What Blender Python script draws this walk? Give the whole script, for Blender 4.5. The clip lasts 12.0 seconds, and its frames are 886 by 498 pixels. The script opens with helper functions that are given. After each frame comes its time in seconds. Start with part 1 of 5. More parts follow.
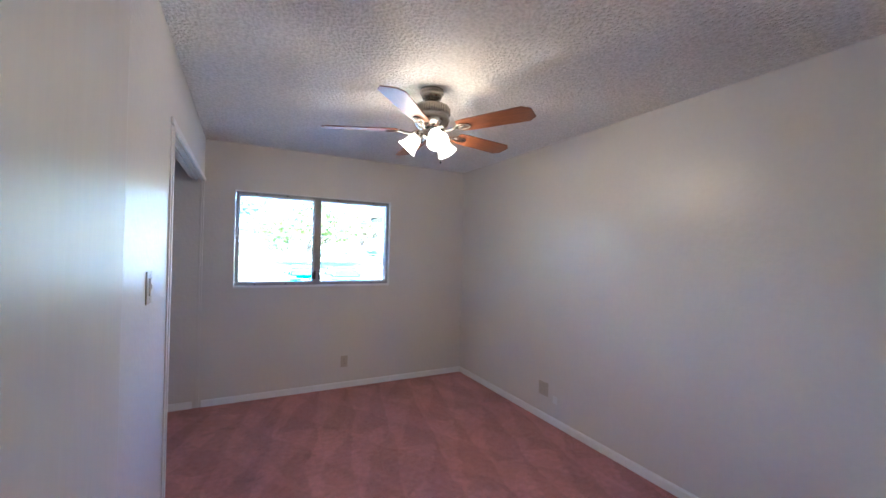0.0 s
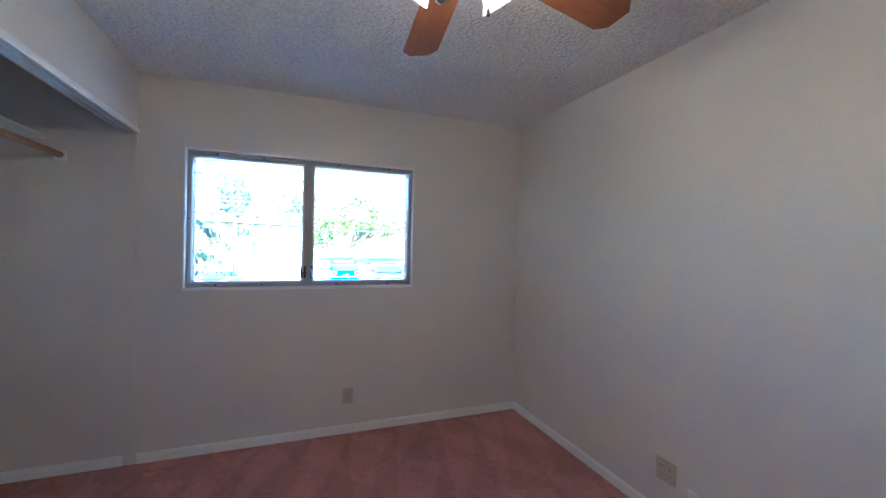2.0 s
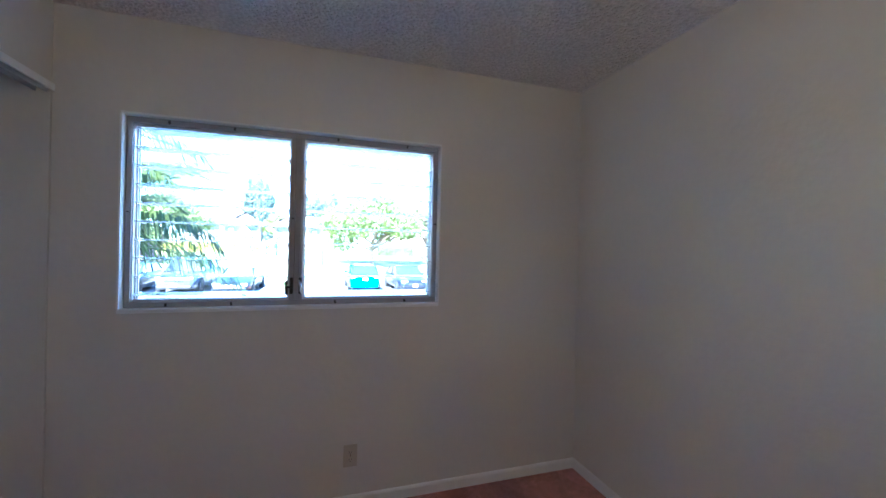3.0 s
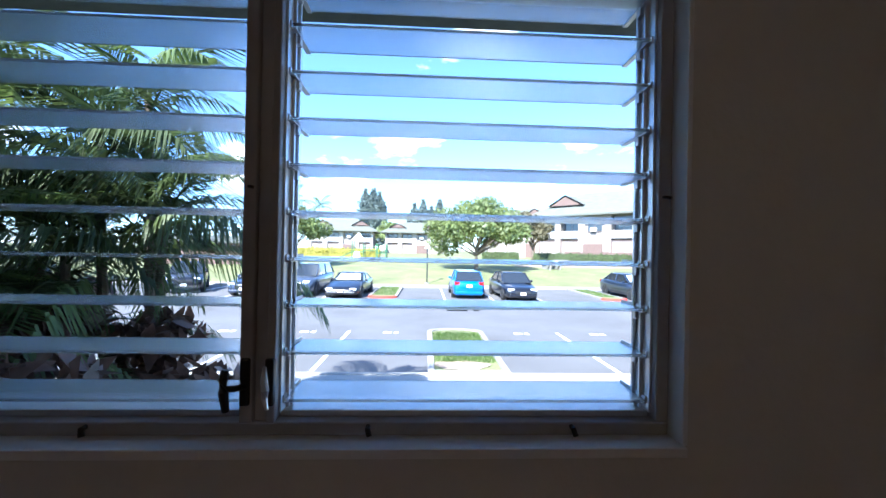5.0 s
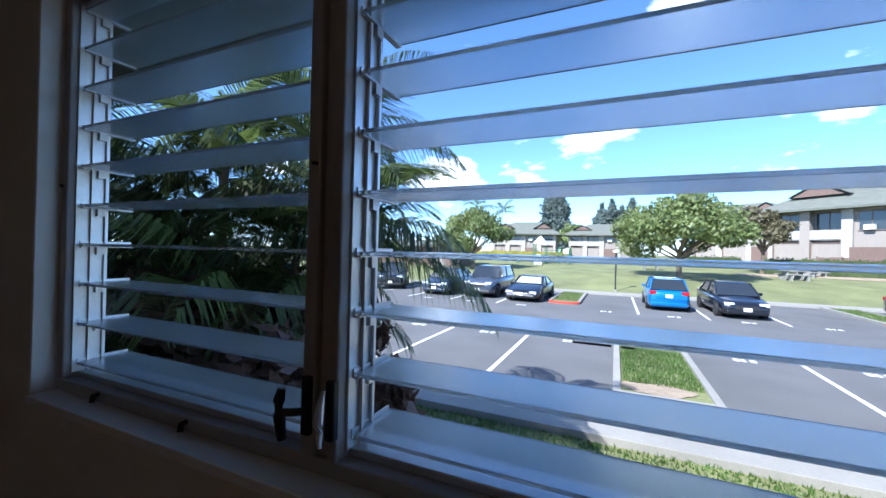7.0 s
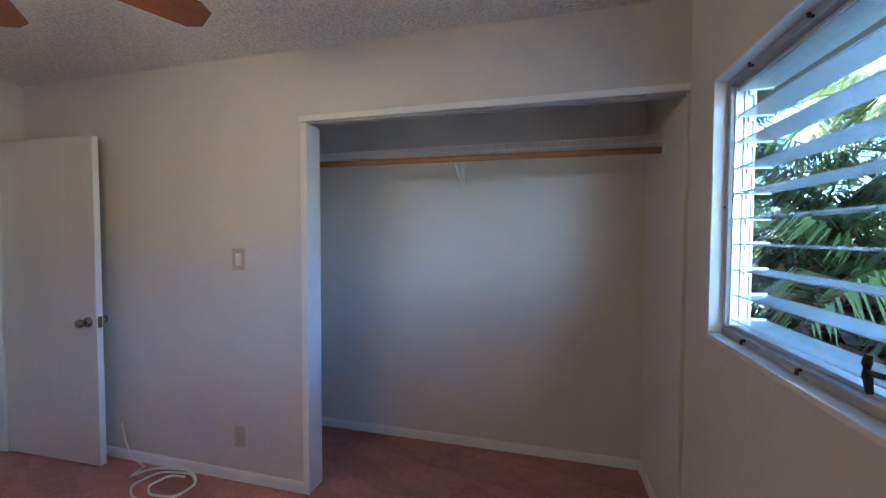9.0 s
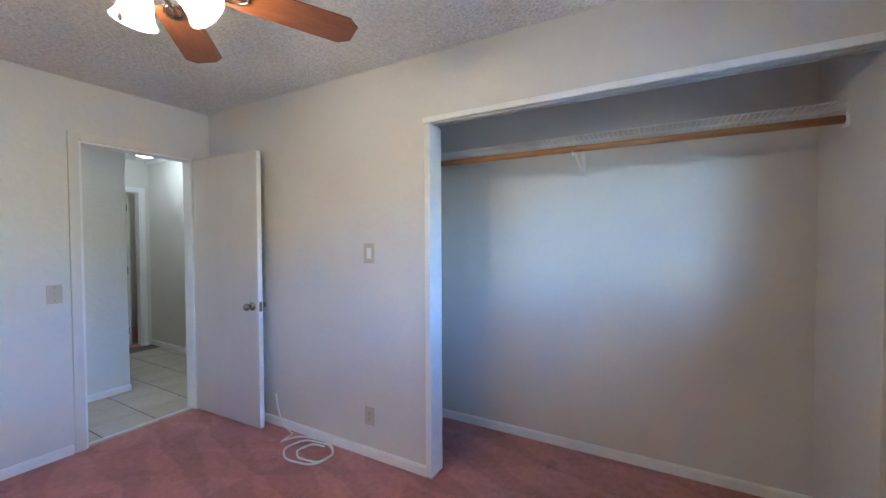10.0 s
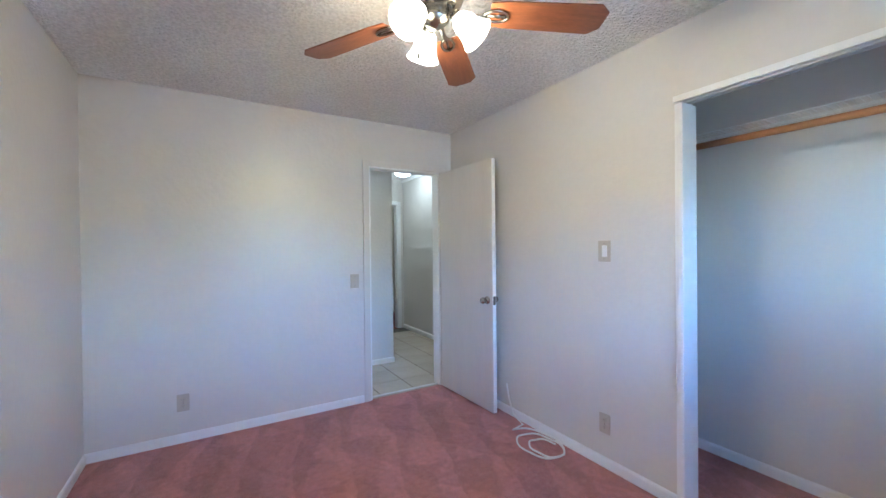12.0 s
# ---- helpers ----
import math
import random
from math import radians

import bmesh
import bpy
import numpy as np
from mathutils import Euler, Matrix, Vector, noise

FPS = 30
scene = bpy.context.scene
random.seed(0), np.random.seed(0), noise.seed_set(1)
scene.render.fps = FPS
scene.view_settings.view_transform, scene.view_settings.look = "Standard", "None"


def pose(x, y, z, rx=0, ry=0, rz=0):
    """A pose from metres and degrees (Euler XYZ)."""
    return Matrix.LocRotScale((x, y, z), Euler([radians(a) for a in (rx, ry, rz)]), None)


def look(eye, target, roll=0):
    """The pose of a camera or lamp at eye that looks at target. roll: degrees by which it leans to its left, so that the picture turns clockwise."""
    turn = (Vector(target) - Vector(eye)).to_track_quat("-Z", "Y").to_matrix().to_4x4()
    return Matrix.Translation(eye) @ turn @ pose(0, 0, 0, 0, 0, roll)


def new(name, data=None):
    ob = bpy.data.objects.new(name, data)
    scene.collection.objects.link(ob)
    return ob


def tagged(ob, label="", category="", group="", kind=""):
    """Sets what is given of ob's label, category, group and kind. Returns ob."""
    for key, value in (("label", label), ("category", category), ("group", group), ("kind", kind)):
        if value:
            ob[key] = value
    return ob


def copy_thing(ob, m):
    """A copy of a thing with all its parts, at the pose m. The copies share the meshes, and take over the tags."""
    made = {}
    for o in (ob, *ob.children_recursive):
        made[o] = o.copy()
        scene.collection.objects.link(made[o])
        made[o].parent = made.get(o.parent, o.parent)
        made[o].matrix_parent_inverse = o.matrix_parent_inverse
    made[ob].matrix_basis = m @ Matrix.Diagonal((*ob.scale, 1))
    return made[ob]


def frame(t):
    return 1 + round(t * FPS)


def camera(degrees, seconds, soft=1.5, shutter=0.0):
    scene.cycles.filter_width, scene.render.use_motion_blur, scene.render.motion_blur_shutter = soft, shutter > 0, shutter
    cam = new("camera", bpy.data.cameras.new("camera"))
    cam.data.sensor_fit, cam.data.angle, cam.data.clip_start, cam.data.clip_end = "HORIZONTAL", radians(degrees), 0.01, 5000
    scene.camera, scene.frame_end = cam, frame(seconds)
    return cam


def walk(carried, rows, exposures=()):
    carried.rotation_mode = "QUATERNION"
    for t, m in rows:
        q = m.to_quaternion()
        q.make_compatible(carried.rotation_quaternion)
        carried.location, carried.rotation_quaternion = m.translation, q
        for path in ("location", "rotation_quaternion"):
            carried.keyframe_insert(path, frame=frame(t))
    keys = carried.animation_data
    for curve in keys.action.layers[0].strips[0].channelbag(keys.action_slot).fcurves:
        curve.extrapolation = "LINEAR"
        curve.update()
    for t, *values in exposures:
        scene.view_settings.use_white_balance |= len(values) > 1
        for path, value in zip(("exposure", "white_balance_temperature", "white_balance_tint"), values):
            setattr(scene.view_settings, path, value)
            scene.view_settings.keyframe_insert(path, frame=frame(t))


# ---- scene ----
cam = camera(97.6, 12.0)
PATH = [
    (0, (-2.412, -4.132, 1.468), (-1.492, -2.356, 1.480), 1.4),
    (0.5, (-2.293, -3.941, 1.375), (-1.473, -2.117, 1.382), 1.6),
    (1, (-2.095, -3.622, 1.362), (-1.326, -1.776, 1.359), 1.7),
    (1.5, (-1.964, -3.268, 1.39), (-1.24, -1.404, 1.385), 1.4),
    (2, (-1.805, -2.927, 1.401), (-1.094, -1.058, 1.386), 1.3),
    (2.5, (-1.677, -2.552, 1.388), (-0.975, -0.679, 1.396), 1.2),
    (3, (-1.61, -2.139, 1.405), (-0.998, -0.235, 1.402), 1.3),
    (3.2, (-1.584, -1.993, 1.407), (-1.013, -0.076, 1.415), 1.3),
    (4.8, (-1.433, -0.784, 1.439), (-1.307, 1.212, 1.446), 1.2),
    (5, (-1.42, -0.685, 1.435), (-1.332, 1.313, 1.444), 1.1),
    (5.5, (-1.365, -0.415, 1.423), (-1.397, 1.584, 1.434), 1.1),
    (6, (-1.345, -0.295, 1.414), (-1.519, 1.697, 1.428), 1.2),
    (6.5, (-1.346, -0.314, 1.402), (-1.696, 1.655, 1.42), 0.8),
    (7, (-1.336, -0.409, 1.422), (-2.149, 1.418, 1.428), 1.4),
    (7.5, (-1.29, -0.517, 1.437), (-2.822, 0.768, 1.412), 0.8),
    (7.7, (-1.19, -0.512, 1.442), (-3.015, 0.306, 1.413), 0.5),
    (9.3, (-0.848, -0.611, 1.441), (-2.746, -1.24, 1.381), -0.1),
    (9.5, (-0.833, -0.626, 1.414), (-2.694, -1.358, 1.365), -0.3),
    (10, (-0.827, -0.683, 1.385), (-2.57, -1.664, 1.337), -0.3),
    (10.5, (-0.793, -0.742, 1.35), (-2.395, -1.94, 1.315), -0.5),
    (11, (-0.745, -0.790, 1.346), (-2.172, -2.190, 1.316), -0.6),
    (11.5, (-0.709, -0.804, 1.343), (-1.944, -2.378, 1.318), -0.6),
    (12, (-0.71, -0.784, 1.34), (-1.731, -2.504, 1.327), -0.6),
]
EXPOSURES = [(0, 5.15, 4800, 8), (0.5, 4.95, 4700, 6), (1.5, 4.9, 4600, 2), (2.5, 4.75, 4700, 2), (3.2, 4.2, 4800, 3), (4.2, 2.95, 5200, 7), (4.8, 2.5, 5450, 9), (5.3, 2.05, 5450, 9), (6.6, 1.42, 5300, 9), (7.0, 1.48, 5500, 10), (7.5, 1.75, 5850, 11), (8.3, 3.2, 5550, 8), (9.3, 4.9, 5200, 4), (10, 5.35, 5000, 1), (12, 5.62, 4850, -1)]
walk(cam, [(t, look(eye, target, roll)) for t, eye, target, roll in PATH], EXPOSURES)

# ---- world and sun ----
SUN_DIR = Vector((0.36, 0.67, -0.76)).normalized()
world = bpy.data.worlds.new("sky")
scene.world = world
world.use_nodes = True
wn, wl = world.node_tree.nodes, world.node_tree.links
wn.clear()
w_out = wn.new("ShaderNodeOutputWorld")
w_bg = wn.new("ShaderNodeBackground")
sky = wn.new("ShaderNodeTexSky")
sky.sky_type = "NISHITA"
sky.sun_disc = False
sky.sun_elevation = math.asin(-SUN_DIR.z)
sky.sun_rotation = math.atan2(-SUN_DIR.x, -SUN_DIR.y)
sky.air_density, sky.dust_density, sky.ozone_density = 0.75, 0.0, 6.0
w_tc = wn.new("ShaderNodeTexCoord")
w_map = wn.new("ShaderNodeMapping")
w_map.inputs["Scale"].default_value = (2.6, 2.6, 6.5)
w_map.inputs["Location"].default_value = (1.3, 0.4, 0.2)
w_noise = wn.new("ShaderNodeTexNoise")
w_noise.inputs["Scale"].default_value = 1.6
w_noise.inputs["Detail"].default_value = 6
w_ramp = wn.new("ShaderNodeValToRGB")
w_ramp.color_ramp.elements[0].position, w_ramp.color_ramp.elements[1].position = 0.60, 0.71
w_mix = wn.new("ShaderNodeMix")
w_mix.data_type = "RGBA"
w_mix.inputs["B"].default_value = (9.5, 9.8, 10.2, 1)
wl.new(w_tc.outputs["Generated"], w_map.inputs["Vector"])
wl.new(w_map.outputs["Vector"], w_noise.inputs["Vector"])
wl.new(w_noise.outputs["Fac"], w_ramp.inputs["Fac"])
wl.new(w_ramp.outputs["Color"], w_mix.inputs["Factor"])
wl.new(sky.outputs["Color"], w_mix.inputs["A"])
wl.new(w_mix.outputs["Result"], w_bg.inputs["Color"])
w_bg.inputs["Strength"].default_value = 0.13
wl.new(w_bg.outputs["Background"], w_out.inputs["Surface"])
sun_data = bpy.data.lights.new("sun", "SUN")
sun_data.energy, sun_data.angle, sun_data.color = 4.2, radians(0.5), (1.0, 0.95, 0.86)
sun = new("sun", sun_data)
sun.matrix_world = Matrix.Translation((0, -20, 30)) @ SUN_DIR.to_track_quat("-Z", "Y").to_matrix().to_4x4()


def point_lamp(name, at, watts, colour, radius):
    d = bpy.data.lights.new(name, "POINT")
    d.energy, d.color, d.shadow_soft_size = watts, colour, radius
    ob = new(name, d)
    ob.location = at
    return ob


# ---- materials ----
def material(name, colour, rough=0.6, metal=0.0, var=0.08, scale=3.0, fine=60.0, bump=0.1, fine_var=0.05, stretch=(1, 1, 1),
             random_var=0.0, emit=None, trans=0.0, spec=0.5, coat=0.0, subsurf=0.0, bump_dist=0.004):
    """Procedural surface: base colour with a broad and a fine variation, gloss and relief."""
    m = bpy.data.materials.new(name)
    m.use_nodes = True
    n, l = m.node_tree.nodes, m.node_tree.links
    p = n["Principled BSDF"]
    tc = n.new("ShaderNodeTexCoord")
    mp = n.new("ShaderNodeMapping")
    mp.inputs["Scale"].default_value = stretch
    l.new(tc.outputs["Object"], mp.inputs["Vector"])
    broad, grain = n.new("ShaderNodeTexNoise"), n.new("ShaderNodeTexNoise")
    broad.inputs["Scale"].default_value, broad.inputs["Detail"].default_value = scale, 4
    grain.inputs["Scale"].default_value, grain.inputs["Detail"].default_value = fine, 3
    for t in (broad, grain):
        l.new(mp.outputs["Vector"], t.inputs["Vector"])
    acc = None
    for t, amount in ((broad, var), (grain, fine_var)):
        mr = n.new("ShaderNodeMapRange")
        mr.inputs["From Min"].default_value, mr.inputs["From Max"].default_value = 0.25, 0.75
        mr.inputs["To Min"].default_value, mr.inputs["To Max"].default_value = 1 - amount, 1 + amount
        l.new(t.outputs["Fac"], mr.inputs["Value"])
        if acc is None:
            acc = mr.outputs["Result"]
        else:
            mu = n.new("ShaderNodeMath")
            mu.operation = "MULTIPLY"
            l.new(acc, mu.inputs[0]), l.new(mr.outputs["Result"], mu.inputs[1])
            acc = mu.outputs["Value"]
    if random_var:
        oi = n.new("ShaderNodeObjectInfo")
        mr = n.new("ShaderNodeMapRange")
        mr.inputs["To Min"].default_value, mr.inputs["To Max"].default_value = 1 - random_var, 1 + random_var
        l.new(oi.outputs["Random"], mr.inputs["Value"])
        mu = n.new("ShaderNodeMath")
        mu.operation = "MULTIPLY"
        l.new(acc, mu.inputs[0]), l.new(mr.outputs["Result"], mu.inputs[1])
        acc = mu.outputs["Value"]
    vm = n.new("ShaderNodeVectorMath")
    vm.operation = "SCALE"
    vm.inputs[0].default_value = colour
    l.new(acc, vm.inputs["Scale"])
    l.new(vm.outputs["Vector"], p.inputs["Base Color"])
    p.inputs["Roughness"].default_value, p.inputs["Metallic"].default_value = rough, metal
    p.inputs["Specular IOR Level"].default_value = spec
    p.inputs["Transmission Weight"].default_value = trans
    p.inputs["Coat Weight"].default_value = coat
    if bump:
        b = n.new("ShaderNodeBump")
        b.inputs["Strength"].default_value, b.inputs["Distance"].default_value = bump, bump_dist
        l.new(grain.outputs["Fac"], b.inputs["Height"])
        l.new(b.outputs["Normal"], p.inputs["Normal"])
    if subsurf:
        tr, mx = n.new("ShaderNodeBsdfTranslucent"), n.new("ShaderNodeMixShader")
        mx.inputs["Fac"].default_value = subsurf
        l.new(vm.outputs["Vector"], tr.inputs["Color"])
        l.new(p.outputs["BSDF"], mx.inputs[1]), l.new(tr.outputs["BSDF"], mx.inputs[2])
        l.new(mx.outputs["Shader"], n["Material Output"].inputs["Surface"])
    if emit:
        p.inputs["Emission Color"].default_value = (*emit[0], 1)
        p.inputs["Emission Strength"].default_value = emit[1]
    return m


M_WALL = material("wall_paint", (0.73, 0.705, 0.665), 0.32, var=0.03, scale=1.5, fine=32, bump=0.32, fine_var=0.015, bump_dist=0.006)
M_CLOSET = material("closet_paint", (0.73, 0.705, 0.665), 0.5, var=0.035, scale=1.2, fine=40, bump=0.2, fine_var=0.015, bump_dist=0.002)
M_CEIL = material("popcorn_ceiling", (0.90, 0.89, 0.88), 0.7, var=0.04, scale=1.3, fine=62, bump=1.0, fine_var=0.16, bump_dist=0.03)
M_TRIM = material("white_trim", (0.88, 0.88, 0.88), 0.35, var=0.03, fine=25, bump=0.08, fine_var=0.02)
M_DOOR = material("door_paint", (0.74, 0.71, 0.67), 0.40, var=0.03, scale=2, fine=18, bump=0.12, fine_var=0.02, stretch=(4, 4, 0.6))
M_FRAME = material("window_frame_paint", (0.37, 0.355, 0.36), 0.45, var=0.10, scale=6, fine=50, bump=0.15, fine_var=0.05)
M_ALU = material("aluminium", (0.72, 0.73, 0.75), 0.38, 0.75, var=0.06, scale=12, fine=120, bump=0.05, fine_var=0.04)
M_DARKMETAL = material("dark_bronze_metal", (0.03, 0.027, 0.025), 0.4, 0.5, var=0.15, fine=90, bump=0.05)
M_NICKEL = material("brushed_nickel", (0.36, 0.33, 0.29), 0.24, 1.0, var=0.05, fine=150, bump=0.03, stretch=(1, 1, 6))
M_BLADE = material("walnut_blade", (0.21, 0.075, 0.03), 0.38, var=0.22, scale=6, fine=40, bump=0.05, fine_var=0.18, stretch=(1, 9, 9))
M_ROD = material("wooden_rod", (0.40, 0.19, 0.075), 0.5, var=0.15, scale=5, fine=60, bump=0.08, fine_var=0.12, stretch=(9, 1, 9))
M_BEIGE = material("almond_plastic", (0.54, 0.49, 0.40), 0.35, var=0.03, fine=80, bump=0.02, fine_var=0.02)
M_WHITEP = material("white_plastic", (0.82, 0.82, 0.80), 0.35, var=0.03, fine=80, bump=0.02, fine_var=0.02)
M_SLOT = material("dark_slot", (0.05, 0.045, 0.04), 0.6, var=0.1, bump=0)
M_TILE = material("ceramic_tile", (0.60, 0.55, 0.47), 0.16, var=0.07, scale=4, fine=30, bump=0.03, fine_var=0.04, random_var=0.05)
M_GROUT = material("grout", (0.13, 0.115, 0.10), 0.85, var=0.12, fine=80, bump=0.2)
M_SHADE = material("glowing_glass_shade", (0.9, 0.86, 0.78), 0.4, var=0.02, bump=0, emit=((1.0, 0.83, 0.55), 0.22))
M_HALLGLOW = material("hall_light_glass", (0.9, 0.9, 0.88), 0.4, var=0.02, bump=0, emit=((1.0, 0.97, 0.9), 0.15))


def carpet_material():
    """Dusty rose cut pile with fibre grain, wear stains and fan-shaped vacuum strokes of leaning pile."""
    m = bpy.data.materials.new("rose_carpet")
    m.use_nodes = True
    n, l = m.node_tree.nodes, m.node_tree.links
    p = n["Principled BSDF"]
    tc = n.new("ShaderNodeTexCoord")

    def mapped(rot, sc):
        mp = n.new("ShaderNodeMapping")
        mp.inputs["Rotation"].default_value = (0, 0, radians(rot))
        mp.inputs["Scale"].default_value = sc
        l.new(tc.outputs["Object"], mp.inputs["Vector"])
        return mp.outputs["Vector"]

    def noise_at(vec, sc, det, distort=0.0):
        t = n.new("ShaderNodeTexNoise")
        t.inputs["Scale"].default_value, t.inputs["Detail"].default_value = sc, det
        t.inputs["Distortion"].default_value = distort
        l.new(vec, t.inputs["Vector"])
        return t.outputs["Fac"]

    def ranged(v, a, b, c, d):
        mr = n.new("ShaderNodeMapRange")
        for k, x in zip(("From Min", "From Max", "To Min", "To Max"), (a, b, c, d)):
            mr.inputs[k].default_value = x
        l.new(v, mr.inputs["Value"])
        return mr.outputs["Result"]

    def times(a, b):
        mu = n.new("ShaderNodeMath")
        mu.operation = "MULTIPLY"
        l.new(a, mu.inputs[0]), l.new(b, mu.inputs[1])
        return mu.outputs["Value"]

    def math_node(op, a, b=None):
        mu = n.new("ShaderNodeMath")
        mu.operation = op
        for k, x in enumerate((a, b)):
            if x is None:
                continue
            if isinstance(x, (int, float)):
                mu.inputs[k].default_value = x
            else:
                l.new(x, mu.inputs[k])
        return mu.outputs["Value"]

    def strokes(rot, width, length, seed):
        """Wedges of pile brushed one way, tapering along each stroke."""
        warp = n.new("ShaderNodeTexNoise")
        warp.inputs["Scale"].default_value, warp.inputs["Detail"].default_value = 1.7, 3
        l.new(mapped(0, (1, 1, 1)), warp.inputs["Vector"])
        sep = n.new("ShaderNodeSeparateXYZ")
        l.new(mapped(rot, (1, 1, 1)), sep.inputs["Vector"])
        wsep = n.new("ShaderNodeSeparateColor")
        l.new(warp.outputs["Color"], wsep.inputs["Color"])
        u = math_node("DIVIDE", math_node("ADD", sep.outputs["X"], math_node("MULTIPLY", wsep.outputs["Red"], 0.26)), width)
        row = math_node("FLOOR", u)
        shift = n.new("ShaderNodeTexWhiteNoise")
        shift.noise_dimensions = "1D"
        l.new(math_node("ADD", row, seed), shift.inputs["W"])
        v = math_node("ADD", math_node("DIVIDE", math_node("ADD", sep.outputs["Y"], math_node("MULTIPLY", wsep.outputs["Green"], 0.45)), length), shift.outputs["Value"])
        fu, fv = math_node("FRACT", u), math_node("FRACT", v)
        edge = math_node("ADD", math_node("SUBTRACT", math_node("ADD", math_node("MULTIPLY", fv, 0.8), 0.1), fu), math_node("MULTIPLY", math_node("SUBTRACT", noise_at(mapped(0, (1, 1, 1)), 30, 3), 0.5), 0.22))
        return edge

    s1 = ranged(strokes(12, 0.30, 0.95, 3.0), -0.035, 0.035, 0.925, 1.10)
    s2 = ranged(strokes(-33, 0.36, 1.2, 11.0), -0.06, 0.06, 0.95, 1.06)
    spots = ranged(noise_at(mapped(0, (1, 1, 1)), 4.5, 6, 0.6), 0.66, 0.74, 1.0, 0.72)
    big = ranged(noise_at(mapped(0, (1, 1, 1)), 1.4, 5), 0.3, 0.7, 0.86, 1.10)
    tuft = noise_at(mapped(0, (1, 1, 1)), 170, 3)
    mid = ranged(noise_at(mapped(0, (1, 1, 1)), 28, 4), 0.3, 0.7, 0.86, 1.14)
    fibre = ranged(tuft, 0.3, 0.7, 0.72, 1.28)
    acc = times(times(times(times(s1, s2), big), times(fibre, mid)), spots)
    vm = n.new("ShaderNodeVectorMath")
    vm.operation = "SCALE"
    vm.inputs[0].default_value = (0.47, 0.195, 0.175)
    l.new(acc, vm.inputs["Scale"])
    l.new(vm.outputs["Vector"], p.inputs["Base Color"])
    p.inputs["Roughness"].default_value = 0.95
    p.inputs["Specular IOR Level"].default_value = 0.15
    p.inputs["Sheen Weight"].default_value = 0.25
    b = n.new("ShaderNodeBump")
    b.inputs["Strength"].default_value, b.inputs["Distance"].default_value = 0.9, 0.008
    l.new(tuft, b.inputs["Height"])
    l.new(b.outputs["Normal"], p.inputs["Normal"])
    return m


M_CARPET = carpet_material()


def louvre_glass():
    """Obscure glass: lets light through, blurred, with a bluish green body and a fine pebbled face."""
    m = bpy.data.materials.new("obscure_louvre_glass")
    m.use_nodes = True
    n, l = m.node_tree.nodes, m.node_tree.links
    p = n["Principled BSDF"]
    p.inputs["Base Color"].default_value = (0.86, 0.94, 0.98, 1)
    p.inputs["Roughness"].default_value = 0.22
    p.inputs["IOR"].default_value = 1.45
    p.inputs["Transmission Weight"].default_value = 0.86
    tc, tx, b = n.new("ShaderNodeTexCoord"), n.new("ShaderNodeTexNoise"), n.new("ShaderNodeBump")
    tx.inputs["Scale"].default_value = 260
    b.inputs["Strength"].default_value, b.inputs["Distance"].default_value = 0.25, 0.001
    l.new(tc.outputs["Object"], tx.inputs["Vector"])
    l.new(tx.outputs["Fac"], b.inputs["Height"])
    l.new(b.outputs["Normal"], p.inputs["Normal"])
    return m


M_LOUVRE = louvre_glass()


# ---- building helpers ----
def mesh_of(name, bm, mat, smooth=False):
    me = bpy.data.meshes.new(name)
    bm.normal_update()
    bm.to_mesh(me)
    bm.free()
    me.materials.append(mat)
    if smooth:
        for p in me.polygons:
            p.use_smooth = True
    return me


def part(name, bm, mat, parent=None, label="", smooth=False):
    ob = new(name, mesh_of(name, bm, mat, smooth))
    ob.parent = parent
    if label:
        ob["label"] = label
    return ob


def share(name, me, parent, at, rz=0.0):
    ob = new(name, me)
    ob.parent = parent
    ob.location = at
    ob.rotation_euler = (0, 0, rz)
    return ob


def thing(name, label, category, at=(0, 0, 0), rz=0.0, group="", kind=""):
    ob = new(name)
    ob.location = at
    ob.rotation_euler = (0, 0, radians(rz))
    ob.empty_display_size = 0.1
    return tagged(ob, label, category, group, kind)


def add_box(bm, lo, hi, bevel=0.0, turn=None):
    r = bmesh.ops.create_cube(bm, size=1)
    vs = r["verts"]
    c = [(a + b) / 2 for a, b in zip(lo, hi)]
    s = [abs(b - a) for a, b in zip(lo, hi)]
    bmesh.ops.transform(bm, matrix=Matrix.Translation(c) @ (turn or Matrix()) @ Matrix.Diagonal((*s, 1)), verts=vs)
    if bevel:
        es = list({e for v in vs for e in v.link_edges})
        bmesh.ops.bevel(bm, geom=es, offset=bevel, segments=2, affect="EDGES", profile=0.5)
    return bm


def box(lo, hi, bevel=0.0):
    return add_box(bmesh.new(), lo, hi, bevel)


def boxes(*pairs, bevel=0.0):
    bm = bmesh.new()
    for lo, hi in pairs:
        add_box(bm, lo, hi, bevel)
    return bm


def lathe(profile, seg=24, bm=None, m=None):
    """Turn a profile of (radius, height) about z."""
    bm = bm or bmesh.new()
    m = m or Matrix()
    rings = []
    for r, z in profile:
        rings.append([bm.verts.new(m @ Vector((r * math.cos(2 * math.pi * i / seg), r * math.sin(2 * math.pi * i / seg), z))) for i in range(seg)])
    for a, b in zip(rings, rings[1:]):
        for i in range(seg):
            bm.faces.new((a[i], a[(i + 1) % seg], b[(i + 1) % seg], b[i]))
    for ring, r in ((rings[0], profile[0][0]), (rings[-1], profile[-1][0])):
        if r > 1e-4:
            bm.faces.new(ring)
    bmesh.ops.recalc_face_normals(bm, faces=bm.faces[:])
    return bm


